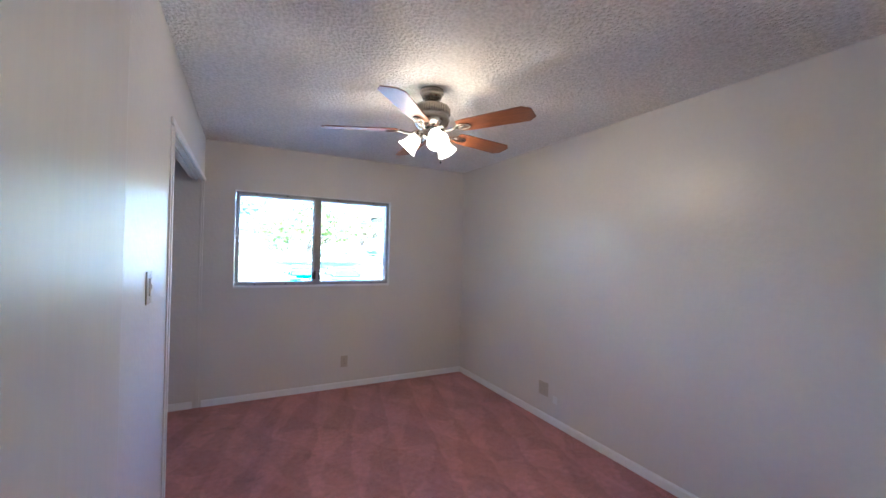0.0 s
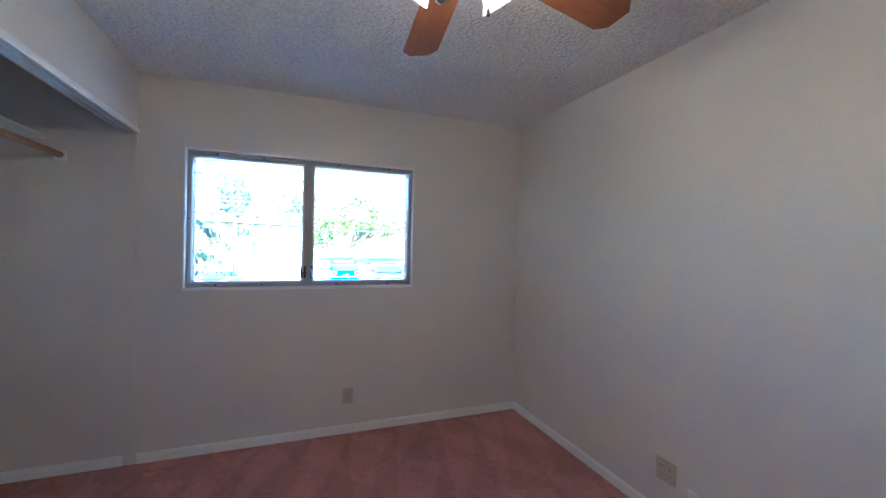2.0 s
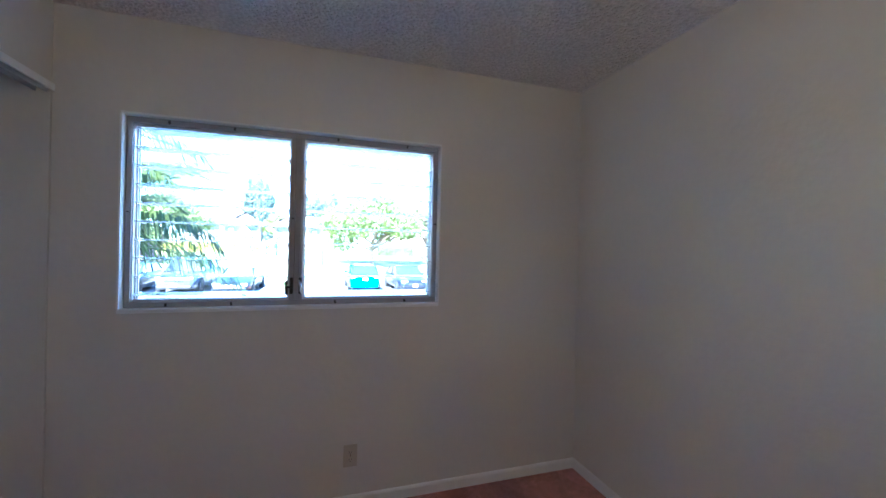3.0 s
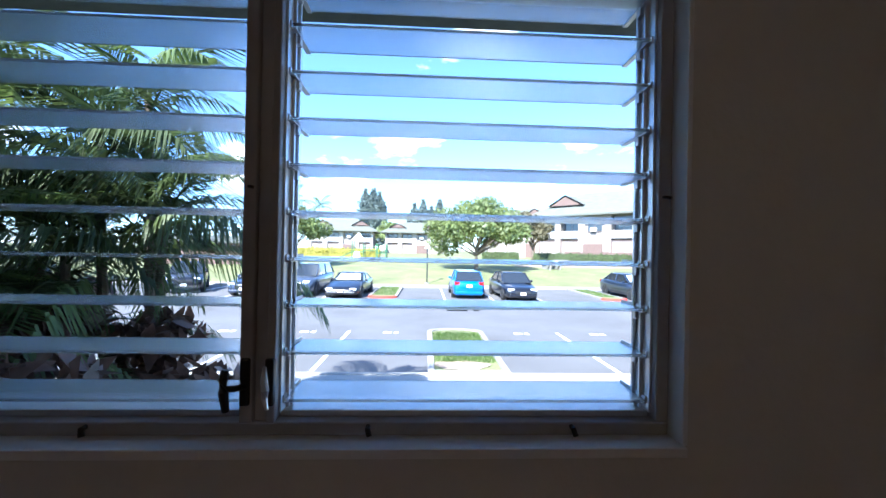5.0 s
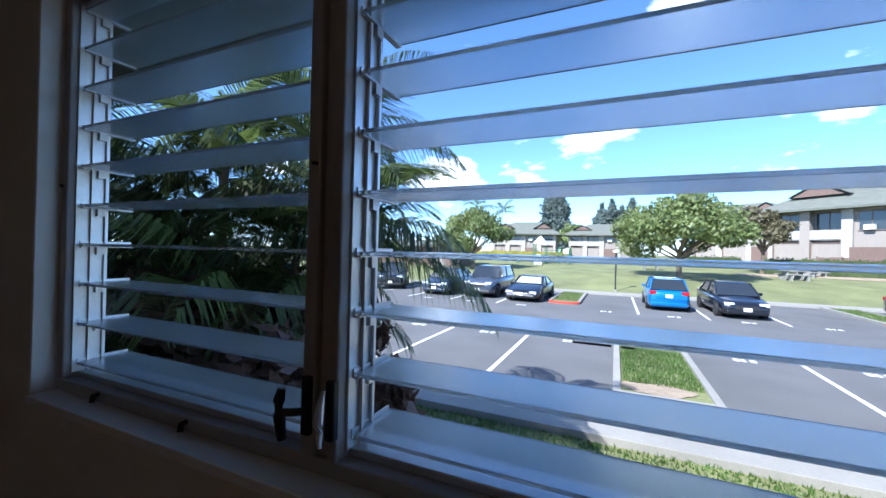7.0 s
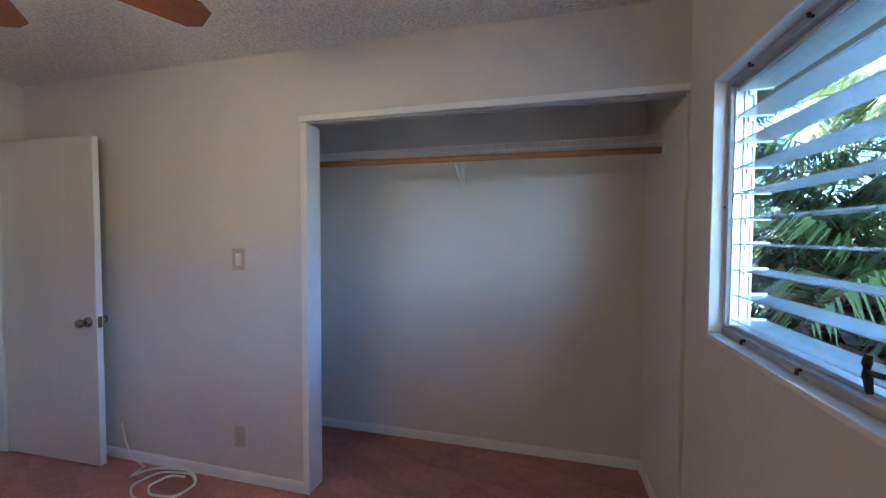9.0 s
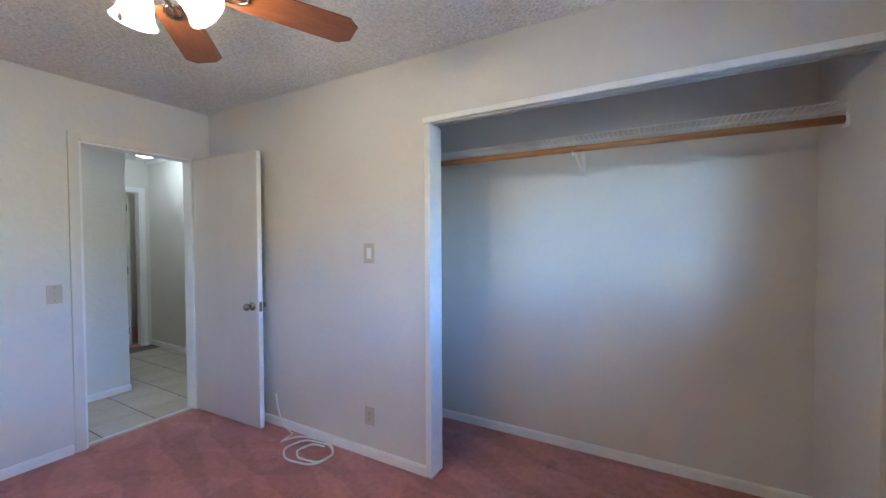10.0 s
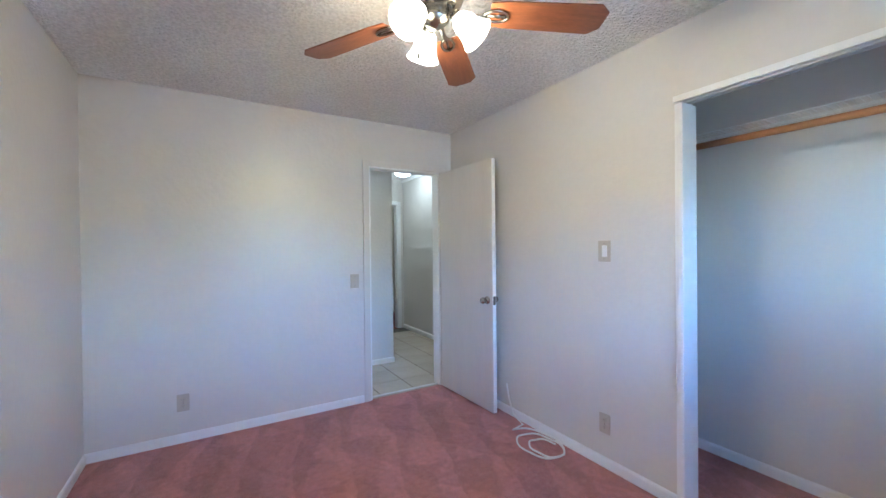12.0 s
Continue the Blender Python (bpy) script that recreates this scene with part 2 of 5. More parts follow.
def tube(points, radius, seg=8, bm=None):
    bm = bm or bmesh.new()
    pts = [Vector(p) for p in points]
    rings = []
    for i, p in enumerate(pts):
        d = (pts[min(i + 1, len(pts) - 1)] - pts[max(i - 1, 0)]).normalized()
        side = d.cross(Vector((0, 0, 1)))
        side = side.normalized() if side.length > 1e-3 else Vector((1, 0, 0))
        up = side.cross(d)
        r = radius(i / (len(pts) - 1)) if callable(radius) else radius
        rings.append([bm.verts.new(p + r * (math.cos(2 * math.pi * k / seg) * side + math.sin(2 * math.pi * k / seg) * up)) for k in range(seg)])
    for a, b in zip(rings, rings[1:]):
        for k in range(seg):
            bm.faces.new((a[k], a[(k + 1) % seg], b[(k + 1) % seg], b[k]))
    bm.faces.new(rings[0]), bm.faces.new(rings[-1])
    bmesh.ops.recalc_face_normals(bm, faces=bm.faces[:])
    return bm


def structure(name, bm, mat, label, category):
    return tagged(part(name, bm, mat), label, category, kind="structure")


# ---- room: x = 0 east wall, y = 0 window wall ----
H = 2.44
WX, SY = -2.73, -4.02         # west wall face, south wall face
CX, CS = -3.45, -2.8            # closet back, closet south end
WIN = (-2.475, -0.950, 1.089, 1.994)
DOOR = (-2.60, -1.878, 2.055)   # bedroom doorway
CLO_Y, CLO_Z = -1.848, 2.08    # closet opening: south edge, head
NC = 0.0                         # closet north end, in line with the window wall
T = 0.125                       # outer wall thickness

structure("floor", box((CX - 0.1, SY - 0.06, -0.12), (0.1, 0.1, 0)), M_CARPET, "dusty rose cut-pile carpet with vacuum strokes", "carpet")
structure("ceiling", box((CX - 0.12, SY - 3.2, H), (0.12, T, H + 0.1)), M_CEIL, "off-white popcorn textured ceiling over bedroom", "ceiling")
structure("wall_north", boxes(((CX - 0.12, 0, -0.1), (WIN[0], T, H)), ((WIN[1], 0, -0.1), (0.12, T, H)),
                              ((WIN[0], 0, -0.1), (WIN[1], T, WIN[2])), ((WIN[0], 0, WIN[3]), (WIN[1], T, H))), M_WALL,
          "off-white painted wall with the louvred window", "wall")
structure("wall_east", box((0, SY, -0.1), (0.12, 0, H)), M_WALL, "off-white textured wall with faint gloss", "wall")
structure("wall_south", boxes(((DOOR[1], SY - 0.115, 0), (0.12, SY, H)), ((WX, SY - 0.115, 0), (DOOR[0], SY, H)),
                              ((DOOR[0], SY - 0.115, DOOR[2]), (DOOR[1], SY, H))), M_WALL, "off-white wall with the doorway to the hall", "wall")
structure("wall_west", boxes(((WX - 0.115, SY - 0.115, 0), (WX, CLO_Y, H)), ((WX - 0.115, CLO_Y, CLO_Z), (WX, 0, H))), M_WALL,
          "off-white textured wall around closet opening", "wall")
structure("wall_closet_back", box((CX - 0.1, CS - 0.1, 0), (CX, 0, H)), M_CLOSET, "off-white closet back wall", "wall")
structure("wall_closet_side", box((CX, CS - 0.1, 0), (WX - 0.115, CS, H)), M_CLOSET, "off-white closet end wall", "wall")


def baseboard(name, a, b, inward):
    """A skirting with a rounded top from a to b, its face inward of the wall."""
    a, b = Vector((*a, 0)), Vector((*b, 0))
    n = Vector((*inward, 0))
    prof = [(0, 0.0), (0.012, 0.0), (0.012, 0.048), (0.008, 0.058), (0.003, 0.062), (0, 0.062)]
    bm = bmesh.new()
    ra = [bm.verts.new(a + n * d + Vector((0, 0, z))) for d, z in prof]
    rb = [bm.verts.new(b + n * d + Vector((0, 0, z))) for d, z in prof]
    for i in range(len(prof)):
        j = (i + 1) % len(prof)
        bm.faces.new((ra[i], ra[j], rb[j], rb[i]))
    bm.faces.new(ra), bm.faces.new(rb)
    bmesh.ops.recalc_face_normals(bm, faces=bm.faces[:])
    return structure(name, bm, M_TRIM, "white painted wooden baseboard along the wall", "baseboard")


baseboard("baseboard_north", (WX + 0.02, 0), (0, 0), (0, -1))
baseboard("baseboard_closet_north", (CX, NC), (WX - 0.05, NC), (0, -1))
baseboard("baseboard_east", (0, -0.012), (0, SY + 0.012), (-1, 0))
baseboard("baseboard_south", (0, SY), (DOOR[1] + 0.057, SY), (0, 1))
baseboard("baseboard_west", (WX, SY + 0.06), (WX, CLO_Y - 0.02), (1, 0))
baseboard("baseboard_closet_back", (CX, NC - 0.013), (CX, CS), (1, 0))

# closet head track, jamb and the thin upright at the window wall
head = thing("closet_head_trim", "white painted closet head trim with sliding-door track", "trim", kind="structure")
part("fascia", box((WX, CLO_Y - 0.03, CLO_Z - 0.028), (WX + 0.012, -0.001, CLO_Z + 0.004), 0.003), M_TRIM, head)
part("track", boxes(((WX - 0.10, CLO_Y, CLO_Z - 0.012), (WX - 0.004, NC, CLO_Z - 0.001)), ((WX - 0.022, CLO_Y, CLO_Z - 0.034), (WX - 0.016, NC, CLO_Z - 0.012)),
                    ((WX - 0.062, CLO_Y, CLO_Z - 0.034), (WX - 0.056, NC, CLO_Z - 0.012))), M_ALU, head, "metal sliding-door track")
structure("closet_jamb", boxes(((WX - 0.118, CLO_Y - 0.003, 0), (WX + 0.014, CLO_Y + 0.018, CLO_Z - 0.036)),
                               ((WX + 0.0005, CLO_Y - 0.024, 0), (WX + 0.008, CLO_Y - 0.003, CLO_Z - 0.036)), bevel=0.003), M_TRIM,
          "white painted closet jamb", "trim")
structure("closet_upright", boxes(((WX - 0.03, -0.010, 0), (WX - 0.012, -0.001, CLO_Z - 0.036)), ((WX - 0.010, -0.016, 0), (WX + 0.002, -0.001, CLO_Z - 0.036)), bevel=0.002), M_WALL, "thin painted upright at closet edge", "trim")

# ---- hall beyond the doorway ----
HY, HX, HW, HE = -4.97, -2.51, -3.43, -6.66
structure("wall_hall_block", box((HX, HE - 0.1, 0), (0.1, HY, H)), M_WALL, "off-white hall wall corner", "wall")
structure("wall_hall_west", box((HW - 0.1, HE - 0.1, 0), (HW, SY - 0.115, H)), M_WALL, "glossy off-white hall wall", "wall")
structure("wall_hall_closing", box((HW, SY - 0.115, 0), (WX - 0.115, SY - 0.10, H)), M_WALL, "off-white hall wall", "wall")
structure("wall_hall_east", box((0.0, HY, 0), (0.1, SY - 0.115, H)), M_WALL, "off-white hall end wall", "wall")
OX0, OX1, OZ = -3.335, -2.56, 2.04
structure("wall_hall_far", boxes(((HW, HE - 0.11, 0), (OX0, HE, H)), ((OX1, HE - 0.11, 0), (HX, HE, H)), ((OX0, HE - 0.11, OZ), (OX1, HE, H))), M_WALL,
          "off-white wall with a doorway at hall end", "wall")
structure("wall_far_room", boxes(((HW - 0.6, HE - 1.6, 0), (HX + 0.6, HE - 1.5, H)), ((HW - 0.6, HE - 1.5, 0), (HW - 0.5, HE - 0.11, H)),
                                 ((HX + 0.5, HE - 1.5, 0), (HX + 0.6, HE - 0.11, H)), ((HW - 0.5, HE - 0.115, 0), (HW, HE - 0.10, H))), M_WALL,
          "beige wall of the room past the hall", "wall")
structure("floor_far_room", box((HW - 0.6, HE - 1.6, -0.1), (HX + 0.6, HE - 0.03, 0.004)), M_CARPET, "rose carpet past the hall", "carpet")
baseboard("baseboard_hall_block", (DOOR[1] + 0.6, HY), (HX, HY), (0, 1))
baseboard("baseboard_hall_side", (HX, HY), (HX, HE), (-1, 0))
baseboard("baseboard_hall_west", (HW, HE), (HW, SY - 0.115), (1, 0))
structure("crown_hall", boxes(((HW, HE, H - 0.045), (HW + 0.03, SY - 0.115, H - 0.001)), bevel=0.006), M_TRIM, "white crown moulding in the hall", "trim")
structure("threshold_strip", box((DOOR[0] + 0.021, SY - 0.07, 0.001), (DOOR[1] - 0.021, SY - 0.04, 0.008), 0.002), M_ALU, "metal carpet strip in doorway", "trim")


def doorway(name, x0, x1, y0, y1, top, label, casing=M_TRIM):
    """Jambs, stops and casings of an opening in a wall between y0 and y1."""
    d = thing(name, label, "door frame", kind="structure")
    part("jamb", boxes(((x0, y0 - 0.002, 0), (x0 + 0.02, y1 + 0.002, top)), ((x1 - 0.02, y0 - 0.002, 0), (x1, y1 + 0.002, top)),
                       ((x0 + 0.02, y0 - 0.002, top - 0.02), (x1 - 0.02, y1 + 0.002, top)), bevel=0.002), M_TRIM, d)
    for y, s in ((y0, -1), (y1, 1)):
        a, b = sorted((y, y + s * 0.013))
        part("casing", boxes(((x0 - 0.05, a, 0), (x0 + 0.006, b, top + 0.045)), ((x1 - 0.006, a, 0), (x1 + 0.05, b, top + 0.045)),
                             ((x0 + 0.006, a, top - 0.006), (x1 - 0.006, b, top + 0.045)), bevel=0.003), casing, d)
    return d


doorway("door_frame_1", DOOR[0], DOOR[1], SY - 0.115, SY, DOOR[2], "off-white painted doorway frame to the hall", M_DOOR)
doorway("door_frame_2", OX0, OX1, HE - 0.11, HE, OZ, "white painted doorway frame at hall end")


def swing_door(name, hinge, angle, width, height, label):
    """A flush slab hung at hinge, opening along its own +x."""
    d = thing(name, label, "door", hinge, angle)
    leaf = part("leaf", box((0.004, -0.0175, 0.012), (width, 0.0175, height), 0.0025), M_DOOR, d)
    for sgn in (1, -1):
        m = Matrix.Translation((width - 0.062, sgn * 0.0175, 0.905)) @ Matrix.Rotation(radians(-90 * sgn), 4, "X")
        part("door_knob", lathe([(0.032, 0), (0.032, 0.006), (0.013, 0.010), (0.012, 0.028), (0.023, 0.034), (0.027, 0.048), (0.023, 0.060), (0.0, 0.063)], 20, m=m),
             M_NICKEL, d, "satin nickel knob", True)
    part("leaf_edge", box((width + 0.0005, -0.0172, 0.013), (width + 0.003, 0.0172, height - 0.001), 0.001), M_TRIM, d, "white painted edge")
    part("latch_plate", box((width + 0.002, -0.012, 0.87), (width + 0.0045, 0.012, 0.94)), M_NICKEL, d)
    for z in (0.2, 1.0, 1.82):
        part("hinge", tube([(0.0, 0.021, z - 0.045), (0.0, 0.021, z + 0.045)], 0.006), M_NICKEL, d)
    return d


swing_door("door_1", (DOOR[0] + 0.0, SY + 0.034, 0), 91.8, 0.765, 2.035, "off-white flush bedroom door standing open against the wall")
swing_door("door_2", (OX0 + 0.075, HE - 0.16, 0), -80, 0.70, 2.02, "off-white door standing ajar at hall end")

# ---- window ----
win = thing("window_1", "two-panel jalousie window with glass louvres, half open", "window", kind="structure")
x0, x1, z0, z1 = WIN
e = 0.0015
part("window_casing", boxes(((x0 - 0.004, -0.012, z0 - 0.016), (x1 + 0.004, 0.045, z0 + 0.002)), ((x0 - 0.004, -0.006, z1 - 0.002), (x1 + 0.004, 0.045, z1 + 0.008)),
                            ((x0 - 0.008, -0.006, z0 + 0.003), (x0 + 0.002, 0.045, z1 - 0.003)), ((x1 - 0.002, -0.006, z0 + 0.003), (x1 + 0.008, 0.045, z1 - 0.003)), bevel=0.002),
     M_TRIM, win, "white painted reveal edge")
F = 0.028
MU0, MU1 = -1.752, -1.688
part("window_frame", boxes(((x0 + 0.003, 0.035, z0 + 0.003), (x1 - 0.003, 0.10, z0 + F)), ((x0 + 0.003, 0.035, z1 - F), (x1 - 0.003, 0.10, z1 - 0.003)),
                           ((x0 + 0.003, 0.035, z0 + F), (x0 + F, 0.10, z1 - F)), ((x1 - F, 0.035, z0 + F), (x1 - 0.003, 0.10, z1 - F)), bevel=0.003), M_FRAME, win, "weathered painted frame")
part("mullion", boxes(((MU0, 0.03, z0 + F), (MU0 + 0.024, 0.10, z1 - F)), ((MU0 + 0.024, 0.04, z0 + F), (MU1 - 0.016, 0.10, z1 - F)), ((MU1 - 0.016, 0.03, z0 + F), (MU1, 0.10, z1 - F)), bevel=0.003), M_FRAME, win)
NB, ZB, DZ = 10, 1.149, 0.0885
PANELS = ((x0 + F, MU0), (MU1, x1 - F))
for a, b in PANELS:
    part("sill_strip", box((a, 0.06, z0 + F), (b, 0.115, z0 + F + 0.012), 0.002), M_ALU, win, "bright aluminium sill strip")
    part("weather_strip", box((a, 0.06, z1 - F - 0.012), (b, 0.115, z1 - F), 0.002), M_ALU, win)
    for c, s in ((a, 1), (b, -1)):
        lo, hi = sorted((c, c + s * 0.004))
        ch = part("louvre_channel", boxes(((lo, 0.05, z0 + F + 0.012), (hi, 0.108, z1 - F - 0.012)),
                                          ((min(c, c + s * 0.010), 0.075, z0 + F + 0.012), (max(c, c + s * 0.010), 0.081, z1 - F - 0.012)),
                                          ((min(c, c + s * 0.010), 0.102, z0 + F + 0.012), (max(c, c + s * 0.010), 0.108, z1 - F - 0.012))), M_ALU, win, "aluminium louvre channel")
        for k in range(NB):
            z = ZB + DZ * k
            lo, hi = sorted((c + s * 0.004, c + s * 0.014))
            part("louvre_clip", boxes(((lo, 0.058, z - 0.006), (hi, 0.158, z - 0.0035)), ((lo, 0.058, z - 0.0035), (min(lo, hi) + 0.0025 if s > 0 else hi, 0.158, z + 0.008)) if s > 0 else
                                      ((hi - 0.0025, 0.058, z - 0.0035), (hi, 0.158, z + 0.008)), ((lo, 0.086, z - 0.022), (hi, 0.101, z - 0.006))), M_ALU, ch)
    blade = mesh_of("louvre_blade", add_box(bmesh.new(), (a + 0.008, -0.052, -0.003), (b - 0.008, 0.052, 0.003), 0.001), M_LOUVRE)
    for k in range(NB):
        ob = share("louvre_blade", blade, win, (0, 0.107, ZB + DZ * k))
        ob.rotation_euler = (radians(random.uniform(-1.2, 1.2)), 0, 0)
        ob.visible_shadow = False
part("worn_sealant", boxes(((-1.378, 0.051, 1.3210), (-1.338, 0.056, 1.3229)), ((-1.328, 0.051, 1.3212), (-1.315, 0.056, 1.3229)), bevel=0.0008), M_SLOT, win, "blackened sealant under a louvre edge")
for x in (-2.30, -2.02, -1.52, -1.14):
    for z in (z0 + 0.02, z1 - 0.02):
        part("frame_clip", tube([(x, 0.036, z), (x, 0.026, z), (x + 0.004, 0.022, z - 0.012 if z < 1.5 else z + 0.008)], 0.005), M_DARKMETAL, win, "small dark screen clip")
for x in (x0 + 0.015, MU0 + 0.012, x1 - 0.015):
    part("frame_clip", tube([(x - 0.004, 0.036, 1.545), (x - 0.002, 0.030, 1.545), (x + 0.007, 0.028, 1.543)], 0.003), M_DARKMETAL, win)
for x, s in ((MU0 + 0.012, -1), (MU1 - 0.008, 1)):
    op = part("operator", boxes(((x - 0.008, 0.022, 1.15), (x + 0.008, 0.036, 1.235)), bevel=0.003), M_DARKMETAL, win, "dark metal louvre operator")
    if s < 0:
        hd = part("operator_handle", tube([(x, 0.026, 1.185), (x - 0.010, 0.008, 1.187), (x - 0.021, 0.002, 1.188)], 0.006), M_DARKMETAL, op)
        tube_bm = tube([(x - 0.022, 0.001, 1.222), (x - 0.024, -0.002, 1.205), (x - 0.023, -0.002, 1.185), (x - 0.020, 0.001, 1.150)], lambda u: 0.006 + 0.003 * math.sin(math.pi * u))
        part("operator_grip", tube_bm, M_DARKMETAL, op)
    else:
        part("operator_handle", tube([(x - 0.006, 0.018, 1.222), (x - 0.002, 0.006, 1.205), (x + 0.004, -0.004, 1.188), (x + 0.001, 0.002, 1.172), (x + 0.008, -0.004, 1.155)], lambda u: 0.003 + 0.004 * math.sin(math.pi * u)), M_ALU, op)

# ---- ceiling fan ----
def ceiling_fan(at):
    f = thing("ceiling_fan", "brushed nickel ceiling fan with walnut blades and lit glass shades", "ceiling fan", at)
    part("canopy", lathe([(0.0, 0), (0.072, -0.001), (0.072, -0.02), (0.064, -0.026), (0.067, -0.032), (0.055, -0.055), (0.032, -0.064)], 32), M_NICKEL, f, smooth=True)
    part("neck", lathe([(0.03, -0.06), (0.03, -0.085), (0.05, -0.09)], 24), M_NICKEL, f, smooth=True)
    part("motor_housing", lathe([(0.05, -0.085), (0.085, -0.092), (0.108, -0.105), (0.112, -0.115), (0.112, -0.150), (0.106, -0.158), (0.108, -0.165), (0.112, -0.185), (0.10, -0.215), (0.07, -0.235), (0.05, -0.24)], 36),
         M_NICKEL, f, smooth=True)
    bm = bmesh.new()
    for i in range(48):
        a = 2 * math.pi * i / 48
        add_box(bm, (0.1115 * math.cos(a) - 0.003, 0.1115 * math.sin(a) - 0.003, -0.150), (0.1115 * math.cos(a) + 0.003, 0.1115 * math.sin(a) + 0.003, -0.116))
    part("vent_ribs", bm, M_NICKEL, f)
    blade_bm = bmesh.new()
    outline = [(0.20, -0.052), (0.26, -0.062), (0.605, -0.072), (0.645, -0.040), (0.645, 0.040), (0.605, 0.072), (0.26, 0.062), (0.20, 0.052)]
    lo = [blade_bm.verts.new((x, y, -0.003)) for x, y in outline]
    hi = [blade_bm.verts.new((x, y, 0.003)) for x, y in outline]
    blade_bm.faces.new(lo[::-1]), blade_bm.faces.new(hi)
    for i in range(len(lo)):
        j = (i + 1) % len(lo)
        blade_bm.faces.new((lo[i], lo[j], hi[j], hi[i]))
    blade = mesh_of("blade", blade_bm, M_BLADE)
    iron_bm = tube([(0.07, 0, 0.0), (0.12, 0, -0.018), (0.16, 0, -0.012), (0.19, 0, -0.004)], 0.009)
    ring = [(0.225 + 0.045 * math.cos(2 * math.pi * i / 16), 0.026 * math.sin(2 * math.pi * i / 16), -0.008) for i in range(17)]
    tube(ring, 0.006, 6, iron_bm)
    add_box(iron_bm, (0.185, -0.006, -0.011), (0.268, 0.006, -0.004))
    iron = mesh_of("blade_iron", iron_bm, M_NICKEL, True)
    for k in range(5):
        a = radians(11.3 + 72 * k)
        for name, me in (("blade_iron", iron), ("blade", blade)):
            ob = share(name, me, f, (0, 0, -0.246))
            ob.matrix_basis = Matrix.Translation((0, 0, -0.246)) @ Matrix.Rotation(a, 4, "Z") @ Matrix.Rotation(radians(-11), 4, "X")
    part("switch_housing", lathe([(0.05, -0.236), (0.052, -0.243), (0.046, -0.262), (0.05, -0.267), (0.05, -0.282), (0.03, -0.300), (0.012, -0.310), (0.0, -0.311)], 28), M_NICKEL, f, smooth=True)
    for k in range(3):
        a = radians(20 + 120 * k)
        c, sn = math.cos(a), math.sin(a)
        tilt = Matrix.Translation((0.074 * c, 0.074 * sn, -0.268)) @ Matrix.Rotation(a, 4, "Z") @ Matrix.Rotation(radians(180 - 44), 4, "Y") @ Matrix.Scale(0.92, 4)
        part("lamp_arm", tube([(0.035 * c, 0.035 * sn, -0.270), (0.060 * c, 0.060 * sn, -0.262), (0.080 * c, 0.080 * sn, -0.280)], 0.009), M_NICKEL, f)
        part("socket", lathe([(0.0, -0.01), (0.021, -0.008), (0.024, 0.014), (0.018, 0.024)], 20, m=tilt), M_NICKEL, f, smooth=True)
        sh = part("shade", lathe([(0.024, 0.012), (0.036, 0.025), (0.046, 0.05), (0.049, 0.075), (0.056, 0.10), (0.070, 0.124), (0.068, 0.125), (0.054, 0.101), (0.046, 0.076), (0.043, 0.05), (0.033, 0.026), (0.022, 0.014)], 28, m=tilt),
                  M_SHADE, f, "frosted bell glass shade, lit", True)
        sh.visible_shadow = False
        p = tilt @ Vector((0, 0, 0.125))
        point_lamp("fan_bulb", Vector(at) + p, 0.16, (1.0, 0.68, 0.37), 0.035)
    part("pull_chain", tube([(0.045, 0.0, -0.275), (0.068, 0.0, -0.30), (0.07, 0.0, -0.415)], 0.0016, 5), M_NICKEL, f)
    part("chain_pull", lathe([(0.0, -0.437), (0.005, -0.432), (0.006, -0.422), (0.002, -0.414), (0.0, -0.413)], 10, m=Matrix.Translation((0.07, 0.0, 0))), M_DARKMETAL, f)
    return f


ceiling_fan((-1.415, -2.010, H))

# ---- closet rod and wire shelf ----
rod = thing("closet_rod", "round natural wood hanging rod in closet", "closet rod")
part("rod", tube([(-3.10, NC, 1.885), (-3.10, CS, 1.897)], 0.018, 14), M_ROD, rod, smooth=True)
for y in (NC, CS + 0.013):
    part("socket", box((-3.13, y - 0.012, 1.852), (-3.07, y, 1.912), 0.004), M_TRIM, rod)
shelf = thing("wire_shelf", "white coated wire shelf above the closet rod", "shelf")
for x, z in ((-3.125, 1.935), (-3.125, 1.968), (-3.28, 1.965), (CX + 0.006, 1.965)):
    part("rail_wire", tube([(x, NC, z), (x, CS, z)], 0.0035, 6), M_WHITEP, shelf)
bm = bmesh.new()
for i in range(int((NC - CS) / 0.026)):
    y = NC - 0.012 - 0.026 * i
    add_box(bm, (CX + 0.003, y - 0.0013, 1.969), (-3.123, y + 0.0013, 1.9715))
tagged(part("wire_grid", bm, M_WHITEP, shelf), kind="stuff")
for y in (-1.12, -2.5):
    br = part("bracket", boxes(((CX + 0.001, y - 0.012, 1.78), (CX + 0.013, y + 0.012, 1.96)), bevel=0.002), M_WHITEP, shelf, "white metal shelf bracket")
    part("brace", tube([(CX + 0.01, y, 1.79), (-3.28, y, 1.84), (-3.12, y, 1.91)], 0.010, 6), M_WHITEP, br)
    part("rod_hook", tube([(-3.125, y, 1.935), (-3.125, y, 1.872), (-3.11, y, 1.858), (-3.09, y, 1.860), (-3.08, y, 1.872)], 0.005, 6), M_WHITEP, br)


